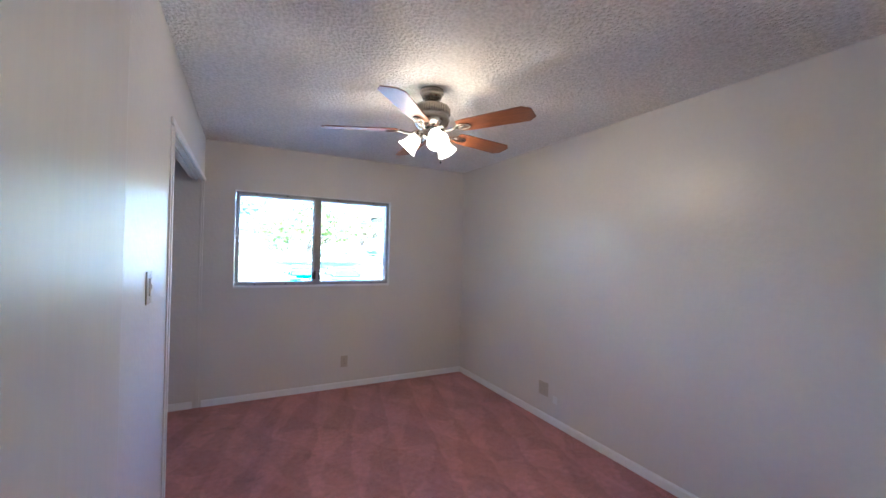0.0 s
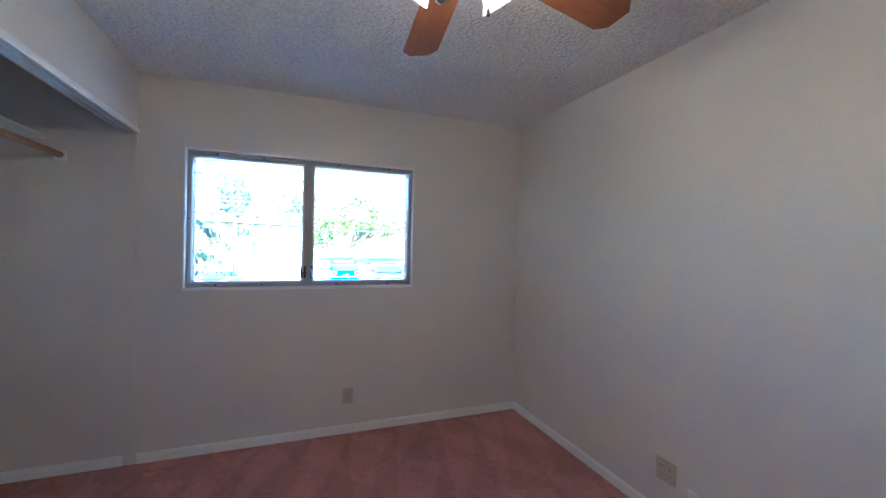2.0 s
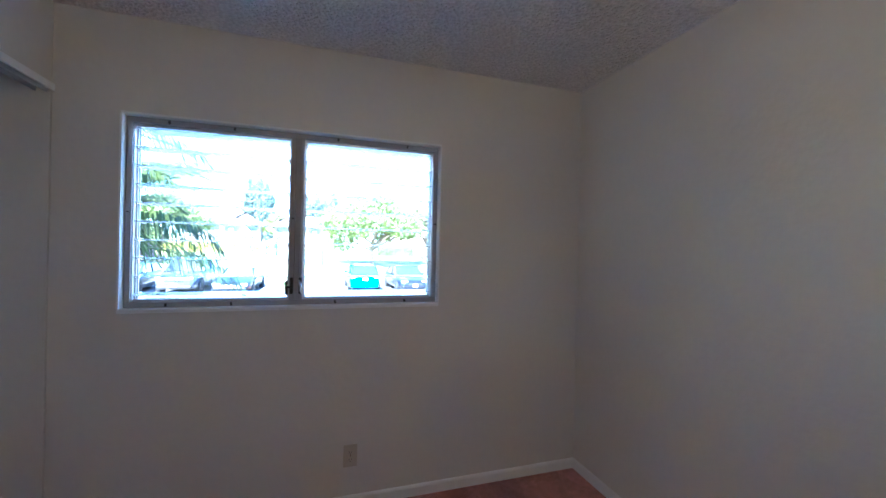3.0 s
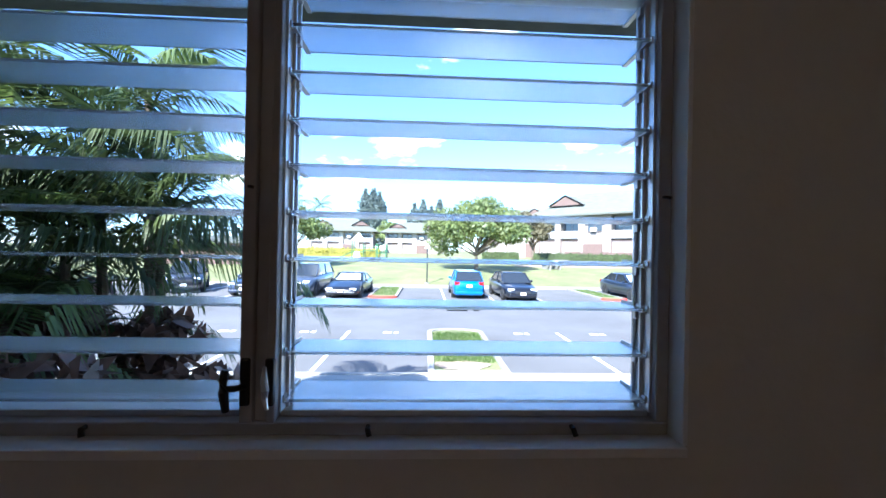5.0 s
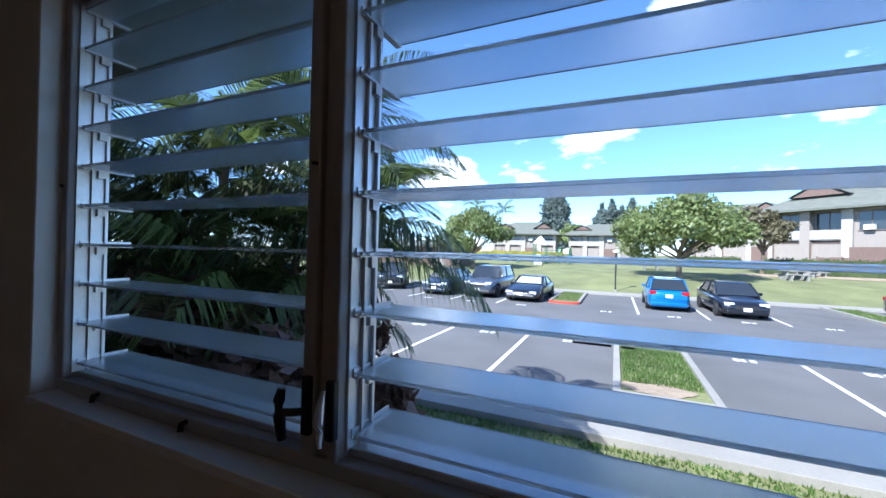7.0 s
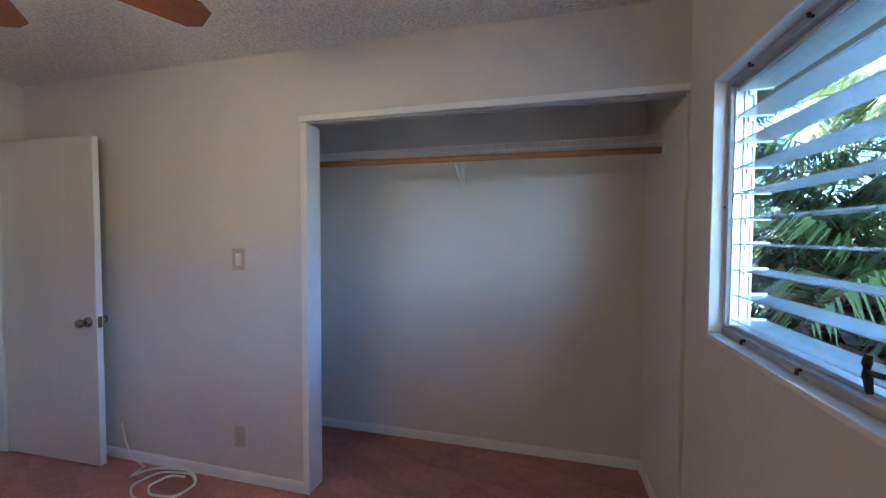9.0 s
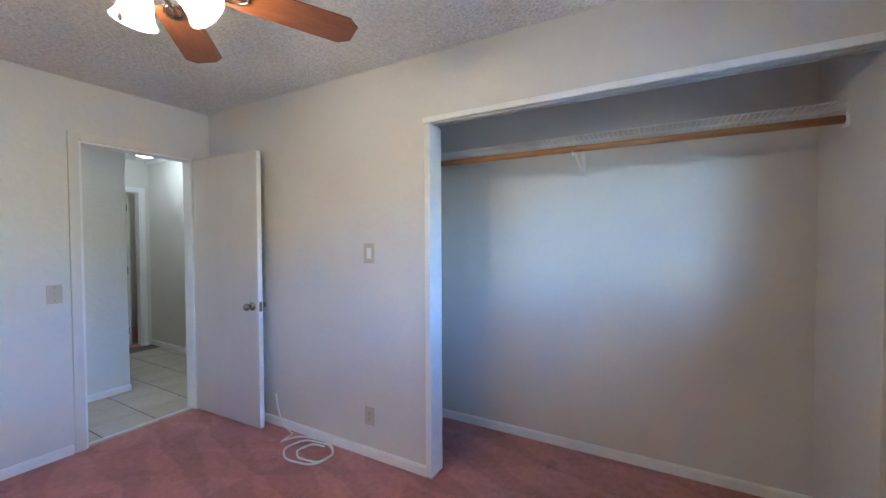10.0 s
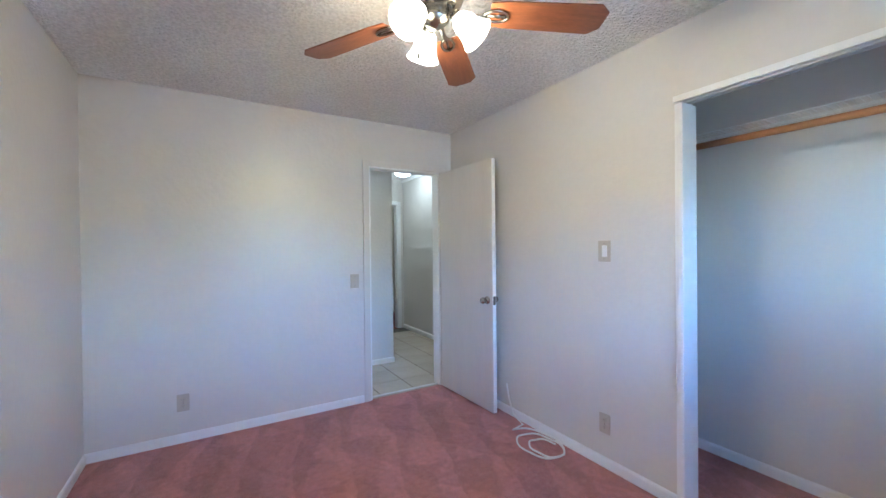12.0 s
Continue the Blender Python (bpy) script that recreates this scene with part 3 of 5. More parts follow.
# ---- wall plates ----
def plate(name, label, category, at, rz, w, h, mat, kind):
    """A wall plate in its own x-z plane, facing -y; kind tells what sits in it."""
    p = thing(name, label, category, at, rz)
    part("cover", box((-w / 2, -0.006, -h / 2), (w / 2, 0, h / 2), 0.0025), mat, p)
    if kind == "outlet" or kind == "outlet_pair":
        for cx in ((0,) if kind == "outlet" else (-0.023, 0.023)):
            for cz in (-0.02, 0.02):
                r = part("receptacle", box((cx - 0.015, -0.0085, cz - 0.014), (cx + 0.015, -0.0055, cz + 0.014), 0.0012), mat, p)
                part("slot", boxes(((cx - 0.007, -0.0092, cz - 0.002), (cx - 0.005, -0.0084, cz + 0.007)), ((cx + 0.005, -0.0092, cz - 0.002), (cx + 0.007, -0.0084, cz + 0.007)),
                                   ((cx - 0.002, -0.0092, cz - 0.010), (cx + 0.002, -0.0084, cz - 0.006))), M_SLOT, r)
    elif kind == "rocker":
        part("rocker", box((-0.012, -0.012, -0.034), (0.021, -0.0055, 0.034), 0.002), M_WHITEP, p, "white switch paddle")
        part("toggle", box((-0.006, -0.015, -0.008), (0.014, -0.011, 0.012), 0.002), M_WHITEP, p)
    elif kind == "toggle":
        part("toggle", box((-0.004, -0.016, -0.004), (0.004, -0.0055, 0.010), 0.001), mat, p)
    if kind != "blank":
        for z in (-h * 0.36, h * 0.36) if kind != "outlet" else (0,):
            part("screw", lathe([(0.003, 0), (0.003, 0.001), (0.0, 0.0012)], 8, m=Matrix.Translation((0, -0.006, z)) @ Matrix.Rotation(radians(90), 4, "X")), M_NICKEL, p)
    return p


plate("wall_outlet", "almond duplex outlet in the window wall", "outlet", (-1.422, 0, 0.276), 0, 0.072, 0.118, M_BEIGE, "outlet")
plate("wall_outlet", "almond double outlet plate low on the wall", "outlet", (0, -1.488, 0.272), -90, 0.118, 0.118, M_BEIGE, "outlet_pair")
plate("cable_plate", "small white cable box beside the outlet", "cable box", (0, -1.633, 0.216), -90, 0.05, 0.062, M_WHITEP, "blank")
plate("wall_outlet", "almond duplex outlet near coiled cord", "outlet", (WX, -2.295, 0.264), 90, 0.074, 0.118, M_BEIGE, "outlet")
plate("light_switch", "almond plate with a white dimmer switch", "switch", (WX, -2.288, 1.302), 90, 0.085, 0.126, M_BEIGE, "rocker")
plate("blank_plate", "almond blank plate beside the doorway", "wall plate", (-1.75, SY, 1.053), 180, 0.075, 0.118, M_BEIGE, "toggle")
plate("wall_outlet", "almond duplex outlet low beside the doorway", "outlet", (-0.52, SY, 0.275), 180, 0.074, 0.118, M_BEIGE, "outlet")

# ---- coiled cord and door stop ----
cord = thing("coiled_cord", "white cable coiled loosely on the carpet", "cable")
pts = [Vector((WX + 0.016, -3.185, 0.24)), Vector((WX + 0.02, -3.155, 0.13)), Vector((WX + 0.025, -3.105, 0.03)), Vector((WX + 0.05, -2.965, 0.008))]
for i in range(75):
    u = i / 74
    a = radians(200 - 800 * u)
    r = 0.22 - 0.11 * u
    c = Vector((-2.56, -2.72, 0.008)).lerp(Vector((-2.57, -2.60, 0.02)), u)
    pts.append(c + Vector((r * 0.72 * math.cos(a + 1.2), r * math.sin(a + 1.2), 0.004 * (1 + math.sin(5 * a)))))
part("cable", tube(pts, 0.0062, 7), M_WHITEP, cord, smooth=True)
stop = thing("door_stop", "white door stop on the baseboard", "door stop")
part("stop_rod", tube([(WX + 0.012, -3.305, 0.045), (WX + 0.085, -3.305, 0.045)], 0.006), M_WHITEP, stop)
part("stop_tip", tube([(WX + 0.085, -3.305, 0.045), (WX + 0.102, -3.305, 0.045)], 0.010), M_WHITEP, stop)

# ---- hall lamp ----
hl = thing("hall_ceiling_light", "round frosted glass hall ceiling light, lit", "ceiling light", (-3.05, -5.82, H))
part("base", lathe([(0.0, 0), (0.135, -0.001), (0.135, -0.022), (0.12, -0.026)], 32), M_NICKEL, hl, smooth=True)
gl = part("bowl", lathe([(0.13, -0.024), (0.128, -0.045), (0.10, -0.08), (0.05, -0.098), (0.0, -0.103)], 32), M_HALLGLOW, hl, smooth=True)
gl.visible_shadow = False
point_lamp("hall_bulb", (-3.05, -5.82, H - 0.12), 0.16, (1.0, 0.93, 0.80), 0.12)
# added fill light without a fixture, brightens the room past the hall
point_lamp("far_room_fill", (-2.9, HE - 0.9, 2.2), 0.10, (1.0, 0.85, 0.65), 0.08)

# added unseen copy of the fixture and bulb, to brighten the near hall wall
copy_thing(hl, pose(-1.0, -4.5, H))
point_lamp("hall_bulb", (-1.0, -4.5, H - 0.10), 0.26, (1.0, 0.93, 0.80), 0.05)

# ---- hall floor tiles ----
hall = structure("floor_hall", boxes(((HW, HE, -0.1), (HX, SY - 0.06, -0.002)), ((HX, HY, -0.1), (0, SY - 0.06, -0.002))), M_GROUT, "cream ceramic tiles with dark grout in hall", "floor")
tile = mesh_of("tile", box((0.005, 0.005, -0.008), (0.330, 0.330, 0.003), 0.0015), M_TILE)
ix = 0
for i in range(-5, 6):
    for j in range(0, 9):
        x, y = -2.335 + 0.335 * i, -4.37 - 0.335 * j
        if x < HW - 0.3 or x > -0.4 or y < HE - 0.05 or (y < HY - 0.2 and x > HX - 0.1):
            continue
        share("tile", tile, hall, (x, y, 0))

# ---- outside: ground, parking lot ----
M_ASPHALT = material("asphalt", (0.115, 0.112, 0.11), 0.9, var=0.18, scale=0.5, fine=45, bump=0.4, fine_var=0.2, bump_dist=0.006)
M_CONC = material("concrete", (0.27, 0.255, 0.225), 0.85, var=0.14, scale=1.2, fine=35, bump=0.25, fine_var=0.08)
M_LAWN = material("lawn", (0.165, 0.175, 0.07), 0.95, var=0.30, scale=0.45, fine=14, bump=0.7, fine_var=0.28, bump_dist=0.03)
M_PAINT = material("road_paint", (0.70, 0.70, 0.68), 0.7, var=0.14, scale=3, fine=40, bump=0.1, fine_var=0.1)
M_REDKERB = material("red_kerb_paint", (0.45, 0.07, 0.04), 0.7, var=0.15, scale=4, fine=40, bump=0.1)
G = -1.2


def ground_z(y):
    """The lawn rises away from the parking lot."""
    for (ya, za), (yb, zb) in zip(((-60, G), (27, G), (36, -0.35), (60, 0.45), (110, 0.95), (900, 1.0)), ((27, G), (36, -0.35), (60, 0.45), (110, 0.95), (900, 1.0), (4000, 1.0))):
        if y <= yb:
            return za + (zb - za) * max(0.0, (y - ya) / (yb - ya))
    return 1.0


bm = bmesh.new()
ys = [-3000, -60, 0.2, 6, 12, 20, 27, 28, 30, 33, 36, 40, 45, 50, 55, 60, 70, 85, 110, 200, 900, 4000]
xs = [-3000, -200, -60, -20, 0, 20, 60, 200, 3000]
grid = [[bm.verts.new((x, y, ground_z(y) - 0.02)) for x in xs] for y in ys]
for i in range(len(ys) - 1):
    for j in range(len(xs) - 1):
        bm.faces.new((grid[i][j], grid[i][j + 1], grid[i + 1][j + 1], grid[i + 1][j]))
structure("ground", bm, M_LAWN, "sunlit green lawn around the parking lot", "lawn")
structure("parking_lot", box((-60, 7.35, G - 0.2), (60, 26.5, G)), M_ASPHALT, "grey asphalt parking lot with white stall lines", "parking lot")
structure("pavement", box((-60, 5.45, G - 0.2), (60, 7.2, G + 0.10), 0.01), M_CONC, "pale concrete walkway beside the parking lot", "pavement")
structure("kerb_near", box((-60, 7.203, G - 0.2), (60, 7.35, G + 0.12), 0.02), M_CONC, "concrete kerb along the walkway", "kerb")
structure("kerb_far", box((-60, 26.5, G - 0.2), (60, 26.65, G + 0.12), 0.02), M_CONC, "concrete kerb along the lawn", "kerb")
structure("pavement_far", box((-60, 26.653, G - 0.2), (60, 27.9, G + 0.10), 0.01), M_CONC, "pale concrete walkway along the lawn", "pavement")

# ---- outside: own building's outer shell ----
M_STUCCO = material("cream_stucco", (0.38, 0.35, 0.315), 0.9, var=0.08, scale=1.0, fine=30, bump=0.3, fine_var=0.06)
M_BROWNWALL = material("brown_siding", (0.16, 0.105, 0.085), 0.8, var=0.12, scale=2, fine=18, bump=0.2, fine_var=0.1, stretch=(6, 6, 0.5))
M_TANWALL = material("tan_siding", (0.29, 0.25, 0.215), 0.85, var=0.08, scale=1.5, fine=18, bump=0.2, fine_var=0.08, stretch=(6, 6, 0.5))
M_ROOF = material("grey_shingles", (0.135, 0.14, 0.115), 0.9, var=0.16, scale=1.2, fine=9, bump=0.5, fine_var=0.18, stretch=(1, 1, 4), bump_dist=0.02)
M_FARGLASS = material("dark_window_glass", (0.03, 0.035, 0.04), 0.08, var=0.1, bump=0, spec=0.8)
M_LEAF = material("tree_leaves", (0.185, 0.225, 0.075), 0.5, var=0.35, scale=0.8, fine=3, bump=0, fine_var=0.3, subsurf=0.4)
M_LEAF_DRY = material("dull_leaves", (0.17, 0.15, 0.08), 0.6, var=0.3, scale=0.8, fine=3, bump=0, fine_var=0.3, subsurf=0.4)
M_HEDGE = material("hedge_leaves", (0.085, 0.115, 0.04), 0.55, var=0.3, scale=1, fine=4, bump=0, fine_var=0.3, subsurf=0.4)
M_YELLOWLEAF = material("yellow_shrub_leaves", (0.36, 0.33, 0.06), 0.55, var=0.3, scale=1, fine=4, bump=0, fine_var=0.3, subsurf=0.4)
M_PINE = material("pine_needles", (0.16, 0.20, 0.18), 0.7, var=0.2, scale=0.5, fine=3, bump=0, fine_var=0.2, subsurf=0.4)
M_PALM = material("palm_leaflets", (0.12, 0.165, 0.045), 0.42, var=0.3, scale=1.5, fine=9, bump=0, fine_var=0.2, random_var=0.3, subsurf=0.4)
# darker copy of the palm leaflets, with shade put into the colour
M_PALMDARK = material("shaded_palm_leaflets", (0.075, 0.105, 0.034), 0.42, var=0.3, scale=1.5, fine=9, bump=0, fine_var=0.2, random_var=0.3, subsurf=0.4)
M_PALMYEL = material("yellowing_palm_leaflets", (0.34, 0.31, 0.07), 0.45, var=0.3, scale=1.5, fine=9, bump=0, fine_var=0.2, random_var=0.3, subsurf=0.4)
M_CROTON = material("croton_leaves", (0.15, 0.085, 0.06), 0.4, var=0.5, scale=3, fine=9, bump=0, fine_var=0.4, subsurf=0.4)
M_BARK = material("bark", (0.16, 0.125, 0.09), 0.9, var=0.2, scale=3, fine=20, bump=0.5, fine_var=0.2)
M_RED = material("red_bract", (0.35, 0.012, 0.02), 0.5, var=0.2, bump=0)
M_BLACKP = material("black_metal", (0.02, 0.02, 0.02), 0.5, var=0.1, bump=0)
M_RUBBER = material("tyre_rubber", (0.02, 0.02, 0.02), 0.85, var=0.1, bump=0)
M_RIM = material("alloy_rim", (0.45, 0.45, 0.46), 0.35, 0.8, var=0.05, bump=0)
M_CARGLASS = material("car_glass", (0.025, 0.03, 0.035), 0.05, var=0.05, bump=0, spec=0.9)
M_LAMP = material("headlamp", (0.75, 0.77, 0.78), 0.12, 0.2, var=0.05, bump=0)
M_TAIL = material("taillamp", (0.35, 0.01, 0.012), 0.15, var=0.05, bump=0)
M_GREENPL = material("green_play_plastic", (0.05, 0.16, 0.075), 0.5, var=0.1, bump=0)
M_SHADEPL = material("sunshade_panel", (0.42, 0.50, 0.53), 0.5, var=0.04, bump=0)


def car_paint(name, c):
    return material(name, c, 0.28, 0.35, var=0.03, fine=200, bump=0, fine_var=0.02, coat=0.8)


P_BLUE, P_BLACK, P_GREY = car_paint("blue_car_paint", (0.01, 0.16, 0.42)), car_paint("black_car_paint", (0.012, 0.013, 0.017)), car_paint("slate_car_paint", (0.075, 0.09, 0.12))
P_NAVY, P_SILVER = car_paint("navy_car_paint", (0.02, 0.03, 0.055)), car_paint("silver_car_paint", (0.30, 0.32, 0.34))

structure("outer_base", box((-9, -9, G - 0.1), (7, T, -0.13)), M_STUCCO, "stucco base of the building", "wall")
# roof is never in view: height and overhang chosen to cast shade over the grass
structure("unseen_roof", box((-9.5, -9.5, H + 0.11), (7.5, 1.25, H + 0.5)), M_ROOF, "unseen roof slab, its overhang set to shade the grass", "roof")
structure("outer_wall", boxes(((-9, 0.0, -0.13), (CX - 0.12, T, H + 0.11)), ((0.12, 0.0, -0.13), (7, T, H + 0.11))), M_STUCCO, "stucco outer wall of the building", "wall")

# ---- stall lines, numbers and islands ----
lines = [(x, 7.6, 11.9) for x in (-11.45, -8.9, -6.35, -3.82, 2.92, 5.5, 8.05, 10.6)] + [(x, 18.8, 26.2) for x in (-14.6, -11.95, -9.4, -6.85, -0.35, 2.3, 4.95, 12.9, 15.6, 18.3)]
line_me = {}
for x, a, b in lines:
    if b - a not in line_me:
        line_me[b - a] = mesh_of("stall_line", box((-0.05, 0, 0), (0.05, b - a, 0.004)), M_PAINT)
    tagged(share("stall_line", line_me[b - a], None, (x, a, G + 0.001)), "white painted parking stall line", "road marking", "stall lines", "structure")
num_bm = bmesh.new()
for i, w in enumerate((0.10, 0.05, 0.10)):
    add_box(num_bm, (i * 0.17 - 0.22, 0, 0), (i * 0.17 - 0.22 + w + 0.03, 0.26, 0.004))
num_me = mesh_of("stall_number", num_bm, M_PAINT)
for x, y in [(x, 11.6) for x in (-10.2, -7.6, -5.1, -2.5, 1.7, 4.2, 6.8)] + [(x, 18.7) for x in (-10.7, -8.2, -5.6, -1.7, 1.0, 3.6, 6.2, 11.3)]:
    tagged(share("stall_number", num_me, None, (x, y, G + 0.001)), "worn white stall number on the asphalt", "road marking", "stall numbers", "structure")


def grass_patch(x0, x1, y0, y1, z, density, seed, name, label, h=0.06):
    """Blades of mown grass over a rectangle, as one mesh."""
    rng = np.random.default_rng(seed)
    n = int((x1 - x0) * (y1 - y0) * density)
    px, py, a = rng.uniform(x0, x1, n), rng.uniform(y0, y1, n), rng.uniform(0, np.pi, n)
    hh, lean, w = rng.uniform(0.5, 1.2, n) * h, rng.normal(0, 0.35, n) * h, 0.012
    v = np.empty((n, 3, 3))
    v[:, 0] = np.c_[px - w * np.cos(a), py - w * np.sin(a), np.full(n, z)]
    v[:, 1] = np.c_[px + w * np.cos(a), py + w * np.sin(a), np.full(n, z)]
    v[:, 2] = np.c_[px + lean, py + rng.normal(0, 0.35, n) * h, z + hh]
    me = bpy.data.meshes.new(name)
    me.from_pydata(v.reshape(-1, 3).tolist(), [], np.arange(3 * n).reshape(-1, 3).tolist())
    me.materials.append(M_GRASS)
    return tagged(new(name, me), label, "grass", kind="stuff")


M_GRASS = material("grass_blades", (0.09, 0.155, 0.03), 0.6, var=0.35, scale=0.9, fine=7, bump=0, fine_var=0.3, subsurf=0.4)
grass_patch(-9, 7, 0.6, 5.44, G - 0.02, 650, 1, "grass", "mown green grass below the window")


def island(x0, x1, y0, y1, tip, mat):
    """A kerbed planting island, its end towards tip rounded."""
    isl = thing("parking_island", "kerbed grass island between parking stalls", "island", kind="structure")

    def outline(d):
        w, pts = (x1 - x0) / 2 - d, []
        cx, r = (x0 + x1) / 2, (x1 - x0) / 2 - d
        for i in range(13):
            a = math.pi * i / 12
            if tip > 0:
                pts.append((cx + r * math.cos(a), y1 - d - 0.55 * r + 0.55 * r * math.sin(a)))
            else:
                pts.append((cx - r * math.cos(a), y0 + d + 0.55 * r - 0.55 * r * math.sin(a)))
        return pts + ([(x0 + d, y0 + d), (x1 - d, y0 + d)] if tip > 0 else [(x1 - d, y1 - d), (x0 + d, y1 - d)])
    a, b = outline(0), outline(0.14)
    bm = bmesh.new()
    n = len(a)
    rings = [[bm.verts.new((x, y, z)) for x, y in o] for o, z in ((a, G - 0.02), (a, G + 0.11), (b, G + 0.12), (b, G + 0.03))]
    for r, s in zip(rings, rings[1:]):
        for i in range(n):
            bm.faces.new((r[i], r[(i + 1) % n], s[(i + 1) % n], s[i]))
    bmesh.ops.recalc_face_normals(bm, faces=bm.faces[:])
    kerb = part("kerb", bm, mat, isl)
    kerb.data.materials.append(M_CONC)
    for p in kerb.data.polygons:
        if (p.center.y > y0 + 1.3) if tip < 0 else (p.center.y < y1 - 1.3):
            p.material_index = 1
    bm = bmesh.new()
    bm.faces.new([bm.verts.new((x, y, G + 0.07)) for x, y in b])
    part("soil", bm, M_LAWN, isl)
    return isl


island(-1.33, 0.42, 7.36, 12.0, 1, M_CONC)
grass_patch(-1.15, 0.25, 8.2, 11.4, G + 0.06, 900, 2, "grass", "bright tufted grass on the parking island", 0.09)
island(-4.55, -2.95, 20.4, 26.4, -1, M_REDKERB)
grass_patch(-4.35, -3.15, 21.4, 26.2, G + 0.06, 300, 3, "grass", "grass on the red-kerbed island", 0.09)
island(8.6, 10.1, 20.6, 26.4, -1, M_REDKERB)
grass_patch(8.78, 9.92, 21.8, 26.2, G + 0.06, 300, 4, "grass", "grass on the red-kerbed island", 0.09)


# ---- vehicles: nose along -y ----
def loft(stations, bm=None):
    """Skin between rings of equal length."""
    bm = bm or bmesh.new()
    rings = [[bm.verts.new(p) for p in st] for st in stations]
    n = len(rings[0])
    for a, b in zip(rings, rings[1:]):
        for i in range(n):
            bm.faces.new((a[i], a[(i + 1) % n], b[(i + 1) % n], b[i]))
    bm.faces.new(rings[0]), bm.faces.new(rings[-1])
    bmesh.ops.recalc_face_normals(bm, faces=bm.faces[:])
    return bm


def vehicle(name, label, at, rz, L, W, HT, paint, style, shade=False):
    v = thing(name, label, "car" if style != "pickup" else "pickup truck", at, rz)
    h, w = L / 2, W / 2
    wr = 0.31 if style in ("sedan", "hatch", "sports") else 0.39
    zb = wr * 0.62
    belt = {"sedan": 0.92, "hatch": 0.95, "sports": 0.82, "suv": 1.08, "pickup": 1.12}[style]
    hood = belt - {"sedan": 0.10, "hatch": 0.08, "sports": 0.12, "suv": 0.06, "pickup": 0.04}[style]
    tail = belt + (0.06 if style != "pickup" else 0.0)

    def ring(y, ww, zt, lo=zb):
        z_s = lo + (zt - lo) * 0.62
        pts = [(ww * 0.86, lo), (ww * 0.99, lo + 0.10), (ww, z_s), (ww * 0.965, zt - 0.05), (ww * 0.86, zt), (ww * 0.4, zt + 0.025)]
        return [(x, y, z) for x, z in pts] + [(-x, y, z) for x, z in pts[::-1]]
    st = [ring(-h, w * 0.70, hood - 0.28, zb + 0.08), ring(-h + 0.10, w * 0.86, hood - 0.17), ring(-h + 0.35, w * 0.96, hood - 0.09), ring(-h + 0.9, w, hood - 0.02), ring(-h + L * 0.29, w, belt),
          ring(0, w, belt + 0.01), ring(h - L * 0.22, w, tail), ring(h - 0.35, w * 0.97, tail - 0.01), ring(h - 0.10, w * 0.9, tail - 0.06), ring(h, w * 0.80, tail - 0.25, zb + 0.08)]
    body = part("body", loft(st), paint, v, smooth=True)
    y0, y1, y2, y3 = {"sedan": (-0.24, -0.07, 0.22, 0.40), "hatch": (-0.24, -0.07, 0.33, 0.47), "sports": (-0.16, 0.0, 0.16, 0.40), "suv": (-0.25, -0.10, 0.37, 0.475), "pickup": (-0.20, -0.08, 0.13, 0.17)}[style]
    y0, y1, y2, y3 = (L * y for y in (y0, y1, y2, y3))
    r = w * 0.74
    b = w * 0.93

    def g(y, ww, z):
        return (ww, y, z)
    bm = bmesh.new()
    low = [bm.verts.new(p) for p in (g(y0, -b * 0.93, belt), g(y0, b * 0.93, belt), g(y3, b * 0.9, tail), g(y3, -b * 0.9, tail))]
    top = [bm.verts.new(p) for p in (g(y1, -r, HT - 0.05), g(y1, r, HT - 0.05), g(y2, r, HT - 0.05), g(y2, -r, HT - 0.05))]
    corners = [(a.co.copy(), b.co.copy()) for a, b in zip(low, top)]
    bm.free()
    inner = Vector((0, (y1 + y2) / 2, belt + 0.1))
    for i, name in enumerate(("windscreen", "side_window", "rear_window", "side_window")):
        (la, ta), (lb, tb) = corners[i], corners[(i + 1) % 4]
        pane = [la, lb, tb, ta]
        part(name, loft([pane, [p.lerp(inner, 0.05) for p in pane]]), M_CARGLASS, v, "dark reflective glass")
    part("roof", loft([[(x, y, z) for x, z in ((-r * s, HT - 0.055), (-r * 0.8 * s, HT - dz), (r * 0.8 * s, HT - dz), (r * s, HT - 0.055))] for y, s, dz in
                       ((y1 - 0.03, 1.0, 0.045), (y1 + 0.2, 1.02, 0.005), ((y1 + y2) / 2, 1.02, 0.0), (y2 - 0.1, 1.02, 0.01), (y2 + 0.04, 1.0, 0.045))]), paint, v)
    for sx in (-1, 1):
        for (ya, yb) in ((y0, y1), (y3, y2)):
            part("pillar", tube([(sx * b * 0.93, ya, belt), (sx * r, yb, HT - 0.045)], 0.035, 6), paint, v)
        ym = (y1 + y2) / 2
        part("pillar", tube([(sx * b * 0.945, ym, belt + 0.01), (sx * (r + 0.01), ym, HT - 0.05)], 0.03, 6), paint, v)
        part("mirror", box((sx * (w + 0.02) - 0.08, y0 + 0.32, belt), (sx * (w + 0.02) + 0.08, y0 + 0.45, belt + 0.13), 0.03), paint, v)
        hl = part("headlight", add_box(bmesh.new(), (sx * w * 0.66 - 0.18, -h + 0.055, hood - 0.27), (sx * w * 0.66 + 0.18, -h + 0.32, hood - 0.13), 0.03), M_LAMP, v, "clear headlight")
        tl = part("taillight", add_box(bmesh.new(), (sx * w * 0.74 - 0.14, h - 0.16, tail - 0.24), (sx * w * 0.74 + 0.14, h - 0.015, tail - 0.06), 0.02), M_TAIL, v, "red taillight")
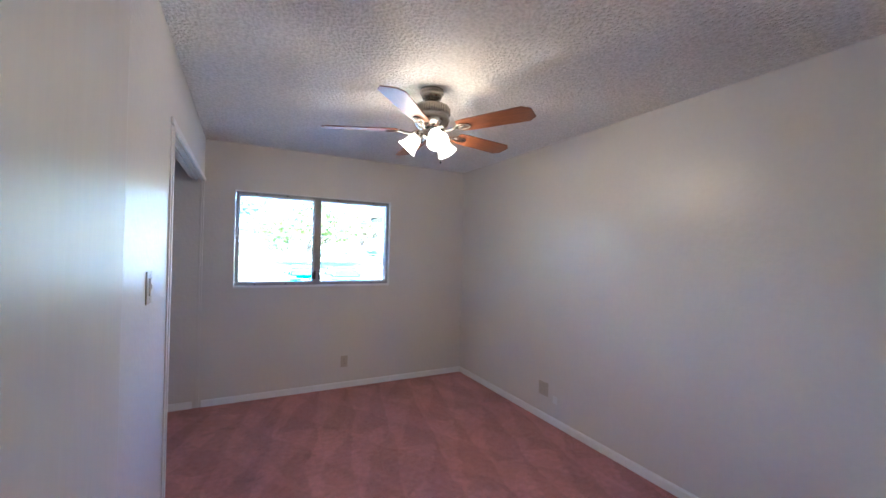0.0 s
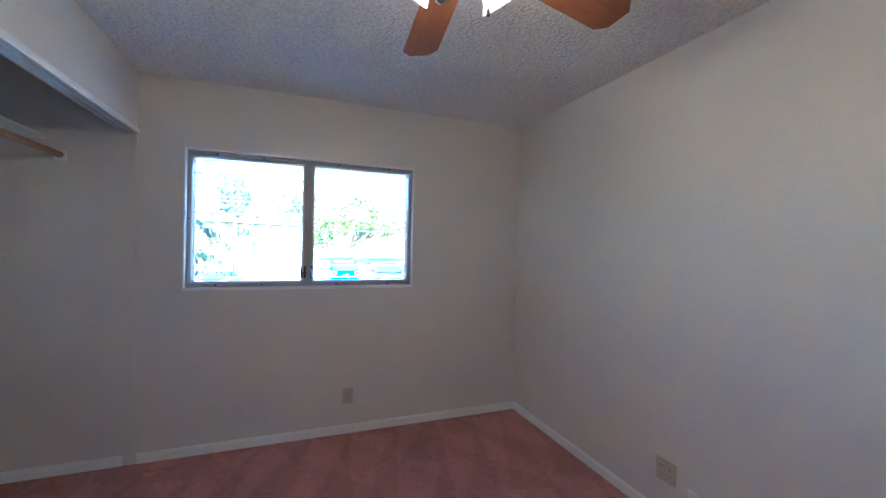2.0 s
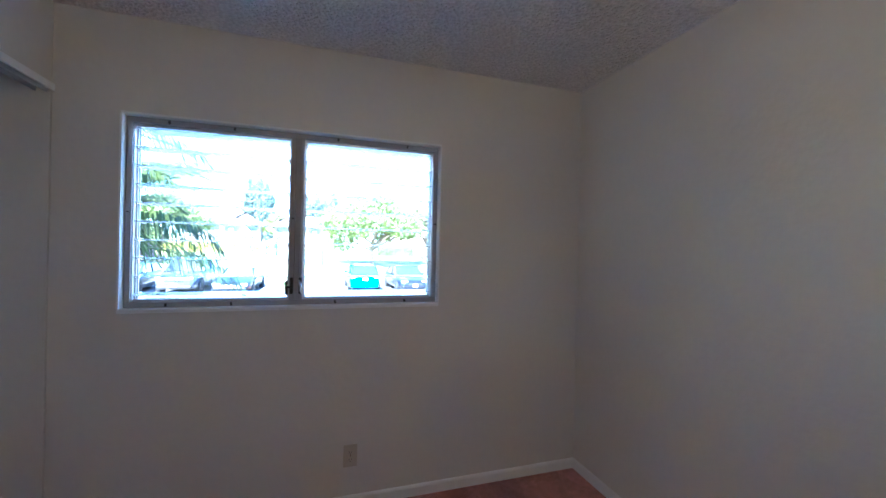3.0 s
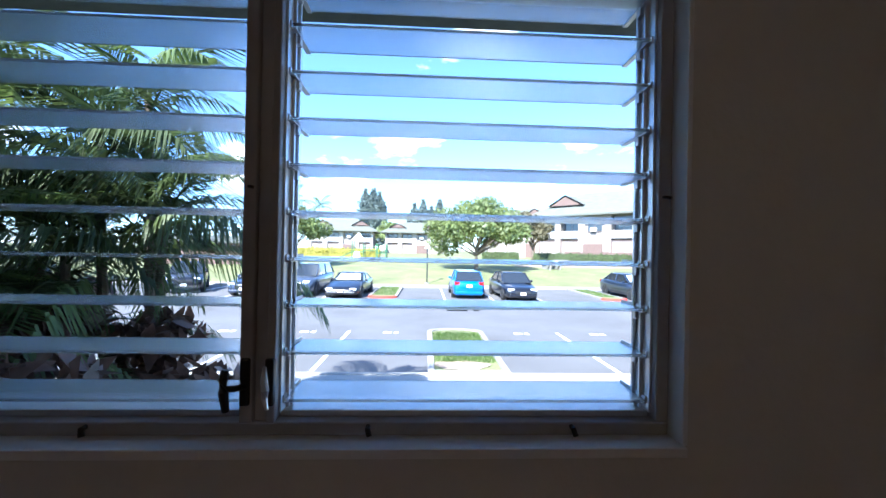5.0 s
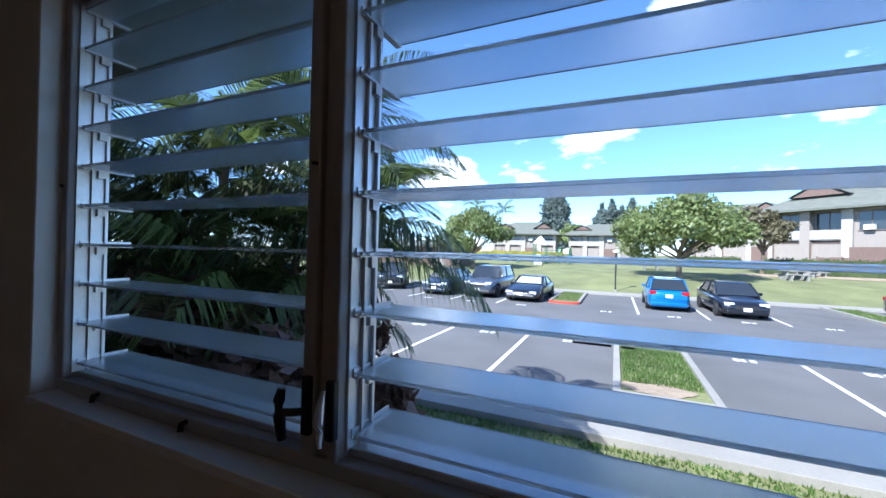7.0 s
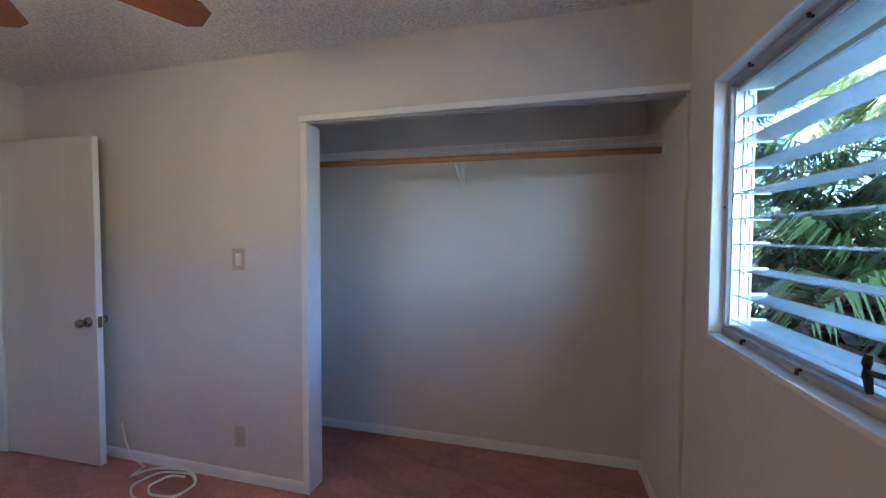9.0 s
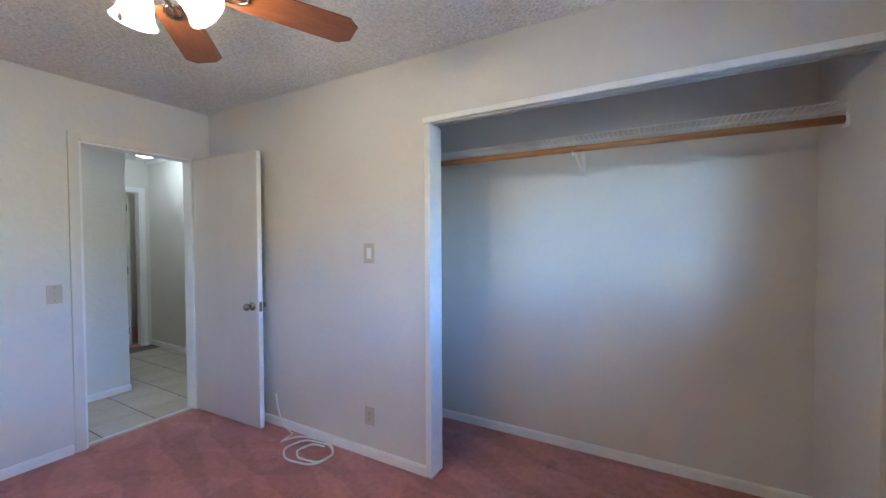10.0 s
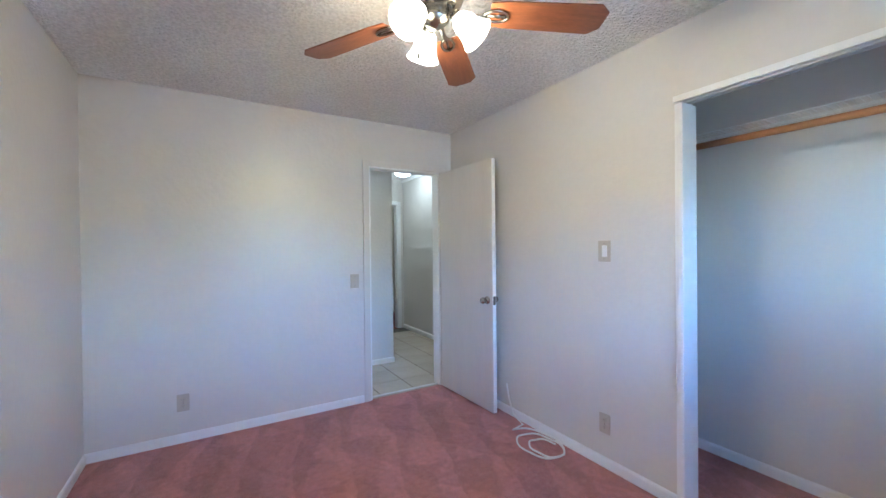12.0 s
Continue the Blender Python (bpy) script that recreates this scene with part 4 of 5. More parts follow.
        for y in (-h + L * 0.19, h - L * 0.2):
            m = Matrix.Translation((sx * (w - 0.19), y, wr)) @ Matrix.Rotation(radians(90 * sx), 4, "Y")
            part("wheel_arch", lathe([(wr * 1.17, 0.0), (wr * 1.17, 0.193), (0.0, 0.193)], 24, m=m), M_BLACKP, v)
            wh = part("wheel", lathe([(wr * 0.66, 0.0), (wr * 0.95, 0.0), (wr, 0.03), (wr, 0.19), (wr * 0.95, 0.215), (wr * 0.66, 0.215)], 24, m=m), M_RUBBER, v)
            bm = lathe([(wr * 0.66, 0.19), (wr * 0.66, 0.218), (wr * 0.58, 0.205), (wr * 0.2, 0.20), (0.0, 0.215)], 20, m=m)
            part("rim", bm, M_RIM, wh)
    part("grille", box((-w * 0.45, -h - 0.01, hood - 0.42), (w * 0.45, -h + 0.09, hood - 0.26), 0.02), M_BLACKP, v)
    part("bumper", box((-w * 0.8, -h - 0.03, zb + 0.02), (w * 0.8, -h + 0.25, zb + 0.2), 0.05), M_BLACKP if style in ("pickup", "suv") else paint, v)
    part("rear_bumper", box((-w * 0.84, h - 0.25, zb + 0.05), (w * 0.84, h + 0.03, zb + 0.24), 0.05), paint, v)
    for y in (-h - 0.035, h + 0.03):
        z = zb + 0.16 if y < 0 else tail - 0.36
        part("licence_plate", box((-0.15, y - 0.006, z), (0.15, y + 0.006, z + 0.15)), M_WHITEP, v)
    if shade:
        bm = bmesh.new()
        k = 0.012
        c = [(-b * 0.8, y0 + 0.06, belt + 0.06 + k), (b * 0.8, y0 + 0.06, belt + 0.06 + k), (r * 0.82, y1 - 0.06, HT - 0.11 + k), (-r * 0.82, y1 - 0.06, HT - 0.11 + k)]
        loft([[(x, y, z) for x, y, z in c], [(x, y - 0.012, z + 0.012) for x, y, z in c]], bm)
        part("sunshade", bm, M_SHADEPL, v, "pale folding windscreen sunshade")
    if style == "pickup":
        # no hollow is cut: a solid black block gives the open bed its shade
        part("bed_shade", box((-w * 0.82, L * 0.185, belt - 0.02), (w * 0.82, h - 0.14, belt + 0.035)), M_BLACKP, v, "black block for the shaded hollow of the truck bed")
    return v


row = "cars parked along the lawn"
cars = [("hatchback_car", "bright blue hatchback parked tail to the walkway", (1.0, 22.6, G), 180, 4.2, 1.80, 1.52, P_BLUE, "hatch", False),
        ("sedan_car", "black sedan parked beside the blue hatchback", (3.65, 22.0, G), 3, 4.7, 1.85, 1.48, P_BLACK, "sedan", False),
        ("sports_car", "low black sports car with a pale windscreen shade", (-5.75, 22.2, G), -3, 4.6, 1.9, 1.30, P_BLACK, "sports", True),
        ("suv_car", "slate grey family SUV", (-8.35, 22.8, G), -2, 4.9, 1.93, 1.76, P_GREY, "suv", False),
        ("sedan_car", "dark navy sedan half hidden by palm fronds", (-11.0, 22.4, G), 0, 4.6, 1.82, 1.50, P_NAVY, "hatch", False),
        ("suv_car", "black SUV parked behind the palm fronds", (-15.7, 23.4, G), 25, 4.7, 1.9, 1.70, P_BLACK, "suv", False),
        ("sedan_car", "dark sedan parked beside the red-kerbed island", (11.3, 22.8, G), 2, 4.8, 1.85, 1.46, P_NAVY, "sedan", True),
        ("pickup_truck", "lifted black pickup truck with an open bed", (17.2, 23.8, G), 0, 5.5, 1.95, 1.9, P_BLACK, "pickup", False),
        ("suv_car", "dark grey SUV with a pale windscreen shade", (20.2, 22.8, G), 0, 4.8, 1.92, 1.75, P_GREY, "suv", True),
        ("pickup_truck", "slate blue pickup truck parked by the near walkway", (8.0, 10.3, G), 180, 5.4, 1.95, 1.78, P_GREY, "pickup", False)]
for name, label, at, rz, L, W, HT, paint, style, shade in cars:
    car = tagged(vehicle(name, label, at, rz, L, W, HT, paint, style, shade), group=row)
    if at[1] < 12:
        car.scale = (0.94, 1, 0.86)


# ---- foliage ----
def leaf_cloud(clumps, n, size, seed, aspect=0.5, up=0.3):
    """n leaves as small bent quads on the shells of the given clumps (centre, radii)."""
    rng = np.random.default_rng(seed)
    cs = np.array([c for c, r in clumps])
    rs = np.array([r for c, r in clumps])
    pick = rng.choice(len(clumps), n, p=(w := (rs[:, 0] * rs[:, 2])) / w.sum())
    d = rng.normal(size=(n, 3))
    d /= np.linalg.norm(d, axis=1)[:, None]
    p = cs[pick] + rs[pick] * d * (rng.uniform(0.25, 1.08, (n, 1)) ** 0.6)
    a = rng.normal(size=(n, 3))
    a[:, 2] -= 0.25
    a /= np.linalg.norm(a, axis=1)[:, None]
    nrm = d + np.array([0, 0, up]) + 0.6 * rng.normal(size=(n, 3))
    b = np.cross(nrm, a)
    b /= np.linalg.norm(b, axis=1)[:, None] + 1e-9
    s = size * rng.uniform(0.6, 1.35, (n, 1))
    v = np.stack([p - a * s, p + b * s * aspect, p + a * s, p - b * s * aspect], 1)
    me = bpy.data.meshes.new("crown")
    me.from_pydata(v.reshape(-1, 3).tolist(), [], np.arange(4 * n).reshape(-1, 4).tolist())
    return me


def tree(name, label, at, height, spread, trunk_h, seed, leaf_mat, n=5200, leaf=0.22):
    rng = random.Random(seed)
    t = thing(name, label, "tree", at)
    bm = tube([(0, 0, -0.2), (0.05, 0.02, trunk_h * 0.5), (0.0, 0.05, trunk_h), (0.1, 0, trunk_h * 1.5)], lambda u: 0.24 - 0.12 * u, 10)
    clumps = []
    for i in range(17):
        a = i * 2.399 + rng.uniform(-0.3, 0.3)
        q = math.sqrt((i + 0.5) / 17)
        c = Vector((math.cos(a) * spread * 0.78 * q, math.sin(a) * spread * 0.78 * q, trunk_h * 1.15 + (height - trunk_h) * (0.62 - 0.40 * q * q + rng.uniform(-0.14, 0.14))))
        r = spread * rng.uniform(0.20, 0.36)
        clumps.append((tuple(c), (r, r, r * 0.75)))
        tube([(0, 0.03, trunk_h * rng.uniform(0.8, 1.2)), tuple(c * 0.5 + Vector((0, 0, trunk_h * 0.4))), tuple(c)], lambda u: 0.10 - 0.085 * u, 6, bm)
    part("trunk", bm, M_BARK, t)
    me = leaf_cloud(clumps, n, leaf, seed)
    me.materials.append(leaf_mat)
    new("crown", me).parent = t
    return t


tree("shade_tree", "leafy green shade tree on the lawn", (3.35, 36.0, ground_z(36)), 7.2, 5.6, 1.7, 5, M_LEAF, 14000, 0.17)
tree("shade_tree", "leafy green shade tree by the playground", (-15.0, 38.0, ground_z(38)), 7.0, 4.2, 1.5, 6, M_LEAF, 10000, 0.16)
tree("dry_tree", "sparse olive-brown tree behind the shade tree", (11.3, 45.0, ground_z(45)), 7.2, 2.7, 2.2, 7, M_LEAF_DRY, 4200, 0.2)
tree("shrub_tree", "light green small tree beside the apartment block", (24.5, 36.0, ground_z(36)), 5.2, 2.6, 1.0, 8, M_LEAF, 3500, 0.2)
tree("far_tree", "rounded green tree behind far roofs", (-11.5, 104, 0.9), 9.5, 5.0, 2.5, 9, M_LEAF, 1800, 0.45)


def norfolk_pine(at, height, seed):
    t = thing("norfolk_pine", "tall dark narrow pine far behind the roofs", "tree", at, group="far pines")
    part("trunk", tube([(0, 0, -0.3), (0, 0, height)], lambda u: 0.35 - 0.3 * u, 8), M_BARK, t)
    rng = random.Random(seed)
    clumps = []
    for i in range(int(height / 1.1)):
        z = 2.5 + i * 1.1
        r = 2.2 * max(0.25, min(1.0, (height - z) / 4.0 + 0.30)) * rng.uniform(0.75, 1.15)
        for k in range(5):
            a = k * 1.2566 + i * 0.7
            clumps.append(((math.cos(a) * r * 0.7, math.sin(a) * r * 0.7, z + 0.2), (r * 0.5, r * 0.5, 0.75)))
    me = leaf_cloud(clumps, 3800, 0.55, seed, 0.4)
    me.materials.append(M_PINE)
    new("crown", me).parent = t


for x, hgt, s in ((-22.0, 18.8, 1), (-19.2, 19.6, 2), (-17.2, 17.6, 3), (-5.5, 14.6, 4), (-2.6, 16.0, 5), (0.2, 14.2, 6), (3.0, 16.4, 7)):
    norfolk_pine((x, 130, 0.9), hgt, s)


def hedge(name, label, size, at, rz, mat, n, leaf):
    L, D, Hh = size
    hob = thing(name, label, "hedge", at, rz)
    part("core", box((-L / 2 + 0.1, -D / 2 + 0.1, -0.3), (L / 2 - 0.1, D / 2 - 0.1, Hh - 0.12)), mat, hob)
    clumps = [((-L / 2 + L * (i + 0.5) / 24, 0, Hh * 0.5), (L / 30, D / 2, Hh * 0.53)) for i in range(24)]
    me = leaf_cloud(clumps, n, leaf, 11)
    me.materials.append(mat)
    new("foliage", me).parent = hob
    return hob


hedge("hedge", "long clipped green hedge before the apartment block", (11.5, 1.2, 1.5), (17.0, 44.5, ground_z(44.5)), -6, M_HEDGE, 3500, 0.16)
hedge("yellow_shrubs", "yellow-green flowering shrubs behind the playground", (13, 1.0, 1.3), (-14.5, 55, ground_z(55)), 0, M_YELLOWLEAF, 2600, 0.2)
hedge("hedge", "low green hedge behind the shade tree", (5.0, 1.2, 1.3), (8.8, 52, ground_z(52)), 0, M_HEDGE, 1200, 0.18)


def frond_mesh(length, droop, seed, mat):
    """A feather palm frond: an arching midrib along +x with two rows of tapering leaflets."""
    rng = random.Random(seed)
    bm = bmesh.new()
    n = 58
    path = []
    for i in range(n + 1):
        u = i / n
        path.append(Vector((length * (u - 0.18 * droop * u * u), 0, length * (0.42 * u - droop * u * u))))
    tube(path, lambda u: 0.012 - 0.010 * u, 5, bm)
    for i in range(6, n + 1):
        u = i / n
        ll = length * 0.34 * math.sin(math.pi * min(1, 0.14 + 0.80 * u)) ** 0.7
        for s in (-1, 1):
            base = path[i]
            sweep = 0.55 + 0.5 * u + rng.uniform(-0.10, 0.10)
            dirn = Vector((math.sin(sweep), s * math.cos(sweep), 0.12 - 0.15 * u + rng.uniform(-0.1, 0.1))).normalized()
            mid = base + dirn * ll * 0.55
            tip = base + dirn * ll * 0.95 + Vector((0, 0, -ll * (0.45 + 0.35 * rng.random())))
            wv = dirn.cross(Vector((0, 0, 1))).normalized() * (0.0075 + 0.004 * rng.random())
            a, b = bm.verts.new(base + wv * 0.5), bm.verts.new(base - wv * 0.5)
            c, d = bm.verts.new(mid + wv), bm.verts.new(mid - wv)
            e = bm.verts.new(tip)
            bm.faces.new((a, b, d, c)), bm.faces.new((c, d, e))
    return mesh_of("frond", bm, mat)


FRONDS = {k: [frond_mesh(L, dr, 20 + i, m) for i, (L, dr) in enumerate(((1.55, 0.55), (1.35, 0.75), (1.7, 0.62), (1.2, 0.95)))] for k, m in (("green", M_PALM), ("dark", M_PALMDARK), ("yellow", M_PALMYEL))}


def palm(at, stems, seed, kinds, label, spread=1.0):
    rng = random.Random(seed)
    p = thing("areca_palm", label, "palm", at)
    for sx, sy, hgt, nf in stems:
        lean = Vector((rng.uniform(-0.15, 0.15), rng.uniform(-0.15, 0.15), 0))
        top = Vector((sx, sy, hgt)) + lean
        part("trunk", tube([(sx, sy, -0.1), (sx + lean.x * 0.4, sy + lean.y * 0.4, hgt * 0.5), tuple(top)], lambda u: 0.055 - 0.02 * u, 8), M_BARK, p)
        nf = round(nf * 0.72)
        for i in range(nf):
            a = i * 2.399 + rng.uniform(-0.25, 0.25)
            u = i / nf
            ob = new("frond", FRONDS[rng.choice(kinds)][rng.randrange(4)])
            ob.parent = p
            ob.matrix_basis = Matrix.Translation(top - Vector((0, 0, 0.45 * u))) @ Matrix.Rotation(a, 4, "Z") @ Matrix.Rotation(radians(-50 + 62 * u + rng.uniform(-8, 8)), 4, "Y") @ Matrix.Scale(spread * rng.uniform(0.85, 1.1), 4)
    return p


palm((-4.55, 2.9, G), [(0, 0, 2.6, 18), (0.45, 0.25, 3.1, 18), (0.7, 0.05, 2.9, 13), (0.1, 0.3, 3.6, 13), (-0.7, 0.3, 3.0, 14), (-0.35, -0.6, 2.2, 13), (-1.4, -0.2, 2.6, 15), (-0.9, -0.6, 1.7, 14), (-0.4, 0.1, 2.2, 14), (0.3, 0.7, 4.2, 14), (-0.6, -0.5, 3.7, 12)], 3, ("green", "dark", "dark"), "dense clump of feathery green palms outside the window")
# mostly dark fronds near the wall: their shade is in the leaf colour
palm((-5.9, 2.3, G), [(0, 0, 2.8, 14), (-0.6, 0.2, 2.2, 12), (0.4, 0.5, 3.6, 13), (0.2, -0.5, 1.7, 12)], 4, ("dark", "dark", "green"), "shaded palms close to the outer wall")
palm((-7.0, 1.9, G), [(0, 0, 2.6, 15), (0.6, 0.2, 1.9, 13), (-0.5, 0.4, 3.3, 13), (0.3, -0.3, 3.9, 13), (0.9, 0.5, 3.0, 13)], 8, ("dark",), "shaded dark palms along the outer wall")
palm((3.4, 4.6, G), [(0, 0, 3.5, 14), (0.35, 0.3, 4.1, 14), (0.3, -0.2, 2.7, 11)], 5, ("yellow", "green", "green"), "yellow-green palm clump beside the walkway")
palm((-22.5, 60, ground_z(60)), [(0, 0, 8.6, 14)], 6, ("green",), "tall slim palm far across the lot", 1.9)
palm((-19.0, 64, ground_z(64)), [(0, 0, 8.0, 14)], 7, ("green",), "tall slim palm far across the lot", 1.9)


def croton(at, r, n, seed, label):
    c = thing("croton_bush", label, "shrub", at)
    bm = bmesh.new()
    rng = random.Random(seed)
    clumps = []
    for i in range(14):
        a, q = i * 2.399, math.sqrt((i + 0.5) / 14)
        tip = (math.cos(a) * r * q, math.sin(a) * r * q, rng.uniform(0.8, 2.05) * r)
        tube([(0, 0, -0.1), (tip[0] * 0.5, tip[1] * 0.5, tip[2] * 0.5), tip], 0.014, 5, bm)
        clumps.append((tip, (r * 0.33, r * 0.33, r * 0.30)))
    part("stems", bm, M_BARK, c)
    me = leaf_cloud(clumps, n, 0.11, seed, 0.42, 0.8)
    me.materials.append(M_CROTON)
    new("foliage", me).parent = c


croton((-4.15, 2.55, G), 1.05, 4200, 31, "dark red-brown croton bush under the palms")
croton((-6.2, 1.7, G), 0.8, 2000, 34, "dark red-brown croton bush beside outer wall")
croton((-5.3, 2.5, G), 1.05, 3600, 32, "dark red-brown croton bush by the wall")
croton((-3.45, 2.05, G), 0.55, 1400, 33, "dark red-brown croton bush under the palms")
for i, (x, y, hgt) in enumerate(((-2.15, 3.1, 0.62), (-1.75, 3.25, 0.55), (-2.4, 2.8, 0.7))):
    gp = tagged(thing("ginger_plant", "small ginger plant with a red flower head", "flower", (x, y, G)), group="red ginger plants")
    bm = bmesh.new()
    for k in range(7):
        a = k * 2.4 + i
        tip = Vector((0.22 * math.cos(a), 0.22 * math.sin(a), hgt * (0.5 + 0.06 * k)))
        m = tip * 0.55 + Vector((0, 0, 0.1))
        s = Vector((-math.sin(a), math.cos(a), 0)) * 0.028
        vs = [bm.verts.new(q) for q in (Vector((0, 0, 0)), m + s, tip, m - s)]
        bm.faces.new(vs)
    part("leaves", bm, M_LEAF, gp)
    part("stem", tube([(0, 0, 0), (0.01, 0, hgt)], 0.008, 6), M_LEAF, gp)
    bm = bmesh.new()
    for k in range(16):
        a, z = k * 2.4, hgt - 0.02 + 0.011 * k
        s = Vector((math.cos(a), math.sin(a), 0))
        q = Vector((-math.sin(a), math.cos(a), 0)) * 0.022
        vs = [bm.verts.new(p) for p in (Vector((0.01, 0, z)), Vector((0.01, 0, z + 0.03)) + s * 0.035 + q, Vector((0.01, 0, z + 0.07)) + s * 0.05, Vector((0.01, 0, z + 0.03)) + s * 0.035 - q)]
        bm.faces.new(vs)
    part("bract", bm, M_RED, gp, "red flower head")
ld = thing("ground_spotlight", "small dark garden spotlight in the grass", "garden light", (-0.75, 3.9, G))
part("head", box((-0.07, -0.05, 0.02), (0.07, 0.06, 0.12), 0.02), M_BLACKP, ld)
part("stake", tube([(0, 0, -0.05), (0, 0, 0.03)], 0.015), M_BLACKP, ld)


# ---- buildings ----
def apartment_block(at, rz, L, D, EH, RH, bays, label):
    """Two storeys: cream piers, tan and brown infill, balconies, a hipped roof with small gables. Facade towards -y from x = 0 to L."""
    b = thing("apartment_block", label, "building", at, rz)
    part("wall", box((0, 0.9, -1.0), (L, D, EH)), M_TANWALL, b, "tan siding")
    o = 1.0
    bm = bmesh.new()
    e = [(-o, -o, EH), (L + o, -o, EH), (L + o, D + o, EH), (-o, D + o, EH)]
    rg = [(D * 0.42, D / 2, EH + RH), (L - D * 0.42, D / 2, EH + RH)]
    v = [bm.verts.new(p) for p in e + rg]
    u = [bm.verts.new((x, y, z - 0.22)) for x, y, z in e]
    for f in ((0, 1, 5, 4), (1, 2, 5), (2, 3, 4, 5), (3, 0, 4)):
        bm.faces.new([v[i] for i in f])
    for i in range(4):
        bm.faces.new((u[i], u[(i + 1) % 4], v[(i + 1) % 4], v[i]))
    bm.faces.new(u[::-1])
    roof = part("roof", bm, M_ROOF, b, "grey shingled hip roof")
    for gx in (L * 0.2, L * 0.80):
        gw, gz, gy = L * 0.09 + 0.8, EH + RH * 0.42, D * 0.06
        bm = bmesh.new()
        q = [bm.verts.new(p) for p in ((gx - gw, gy, gz), (gx + gw, gy, gz), (gx, gy, gz + RH * 0.42), (gx, D * 0.44, gz + RH * 0.42), (gx - gw, D * 0.36, gz), (gx + gw, D * 0.36, gz))]
        bm.faces.new((q[0], q[2], q[3], q[4])), bm.faces.new((q[1], q[5], q[3], q[2]))
        part("gable_roof", bm, M_ROOF, roof)
        bm = bmesh.new()
        bm.faces.new([bm.verts.new(p) for p in ((gx - gw * 0.86, gy + 0.25, gz), (gx + gw * 0.86, gy + 0.25, gz), (gx, gy + 0.25, gz + RH * 0.36))])
        part("gable_vent", bm, M_BROWNWALL, roof, "dark louvred gable vent")
    mid = EH * 0.5
    bw = L / bays
    for i in range(bays + 1):
        x = i * bw
        part("pier", box((max(0, x - 0.45), 0.0, -1.0), (min(L, x + 0.45), 0.9, EH - 0.22)), M_TANWALL if bays > 4 and i % 2 else M_STUCCO, b, "stucco pier")
    for i in range(bays):
        xa, xb = i * bw + 0.45, (i + 1) * bw - 0.45
        if i % 3 == 2:
            part("wall_panel", box((xa, 0.3, -1.0), (xb, 0.9, EH - 0.22)), M_TANWALL, b)
            w = part("window", box((xa + 0.4, 0.24, mid + 0.9), (xb - 0.4, 0.30, EH - 0.6)), M_FARGLASS, b)
            part("frame", boxes(((xa + 0.34, 0.2, mid + 0.83), (xb - 0.34, 0.29, mid + 0.9)), ((xa + 0.34, 0.2, EH - 0.6), (xb - 0.34, 0.29, EH - 0.53)), (((xa + xb) / 2 - 0.03, 0.2, mid + 0.9), ((xa + xb) / 2 + 0.03, 0.29, EH - 0.6))), M_BROWNWALL, w)
            part("gate", box((xa, -0.5, -1.0), (xb, -0.42, mid * 0.75)), M_BROWNWALL, b, "brown wooden gate")
        else:
            part("balcony", boxes(((xa, 0.05, mid), (xb, 0.15, mid + 1.0)), ((xa, 0.15, mid - 0.12), (xb, 0.9, mid))), M_STUCCO, b, "pale balcony parapet")
            d = part("window", box((xa + 0.2, 0.86, mid + 0.1), (xb - 0.2, 0.895, EH - 0.5)), M_FARGLASS, b)
            part("frame", boxes((((xa + xb) / 2 - 0.04, 0.83, mid + 0.1), ((xa + xb) / 2 + 0.04, 0.87, EH - 0.5)), ((xa + 0.14, 0.83, EH - 0.5), (xb - 0.14, 0.89, EH - 0.42))), M_BROWNWALL, d)
            part("screen_panel", box((xa, 0.25, -1.0), (xb, 0.33, mid - 0.35)), M_TANWALL, b, "tan lanai screen panel")
            part("screen_frame", boxes(((xa, 0.18, mid - 0.42), (xb, 0.25, mid - 0.33)), ((xa, 0.18, -1.0), (xa + 0.1, 0.25, mid - 0.42)), ((xb - 0.1, 0.18, -1.0), (xb, 0.25, mid - 0.42))), M_BROWNWALL, b)
    ac = part("window_unit", box((bw * 2.5 - 0.5, -0.15, mid + 0.9), (bw * 2.5 + 0.3, 0.28, mid + 1.4), 0.03), M_WHITEP, b, "white window air conditioner")
    return b


apartment_block((15.2, 57.5, 0.25), -47, 21.5, 10, 6.6, 3.6, 6, "two-storey tan and cream apartment block with grey roof")
apartment_block((10.0, 74.0, 0.5), -37, 12, 10, 6.6, 2.8, 3, "two-storey apartment block further back")
apartment_block((-25.5, 80.0, 0.6), 4, 13, 9, 4.7, 2.7, 4, "far two-storey apartment block with pale walls")
apartment_block((-10.5, 86.0, 0.7), 0, 13, 9, 4.7, 2.5, 4, "far two-storey apartment block beside the pines")
fence = thing("wooden_fence", "brown wooden patio fence before the apartment block", "fence", (17.0, 50.0, ground_z(50)), -37)
for i in range(16):
    part("board", box((i * 0.9, 0, -0.6), (i * 0.9 + 0.86, 0.05, 1.5 + 0.04 * (i % 2))), M_BROWNWALL, fence)
for i in range(9):
    part("post", box((i * 1.8 - 0.08, 0.05, -0.6), (i * 1.8 + 0.04, 0.15, 1.6)), M_BROWNWALL, fence)
shed = thing("carport", "low brown storage building with shallow roof", "building", (-27.0, 37.5, ground_z(37)), 6)
part("wall", box((0, 0, -0.4), (10.5, 5, 2.1)), M_BROWNWALL, shed)
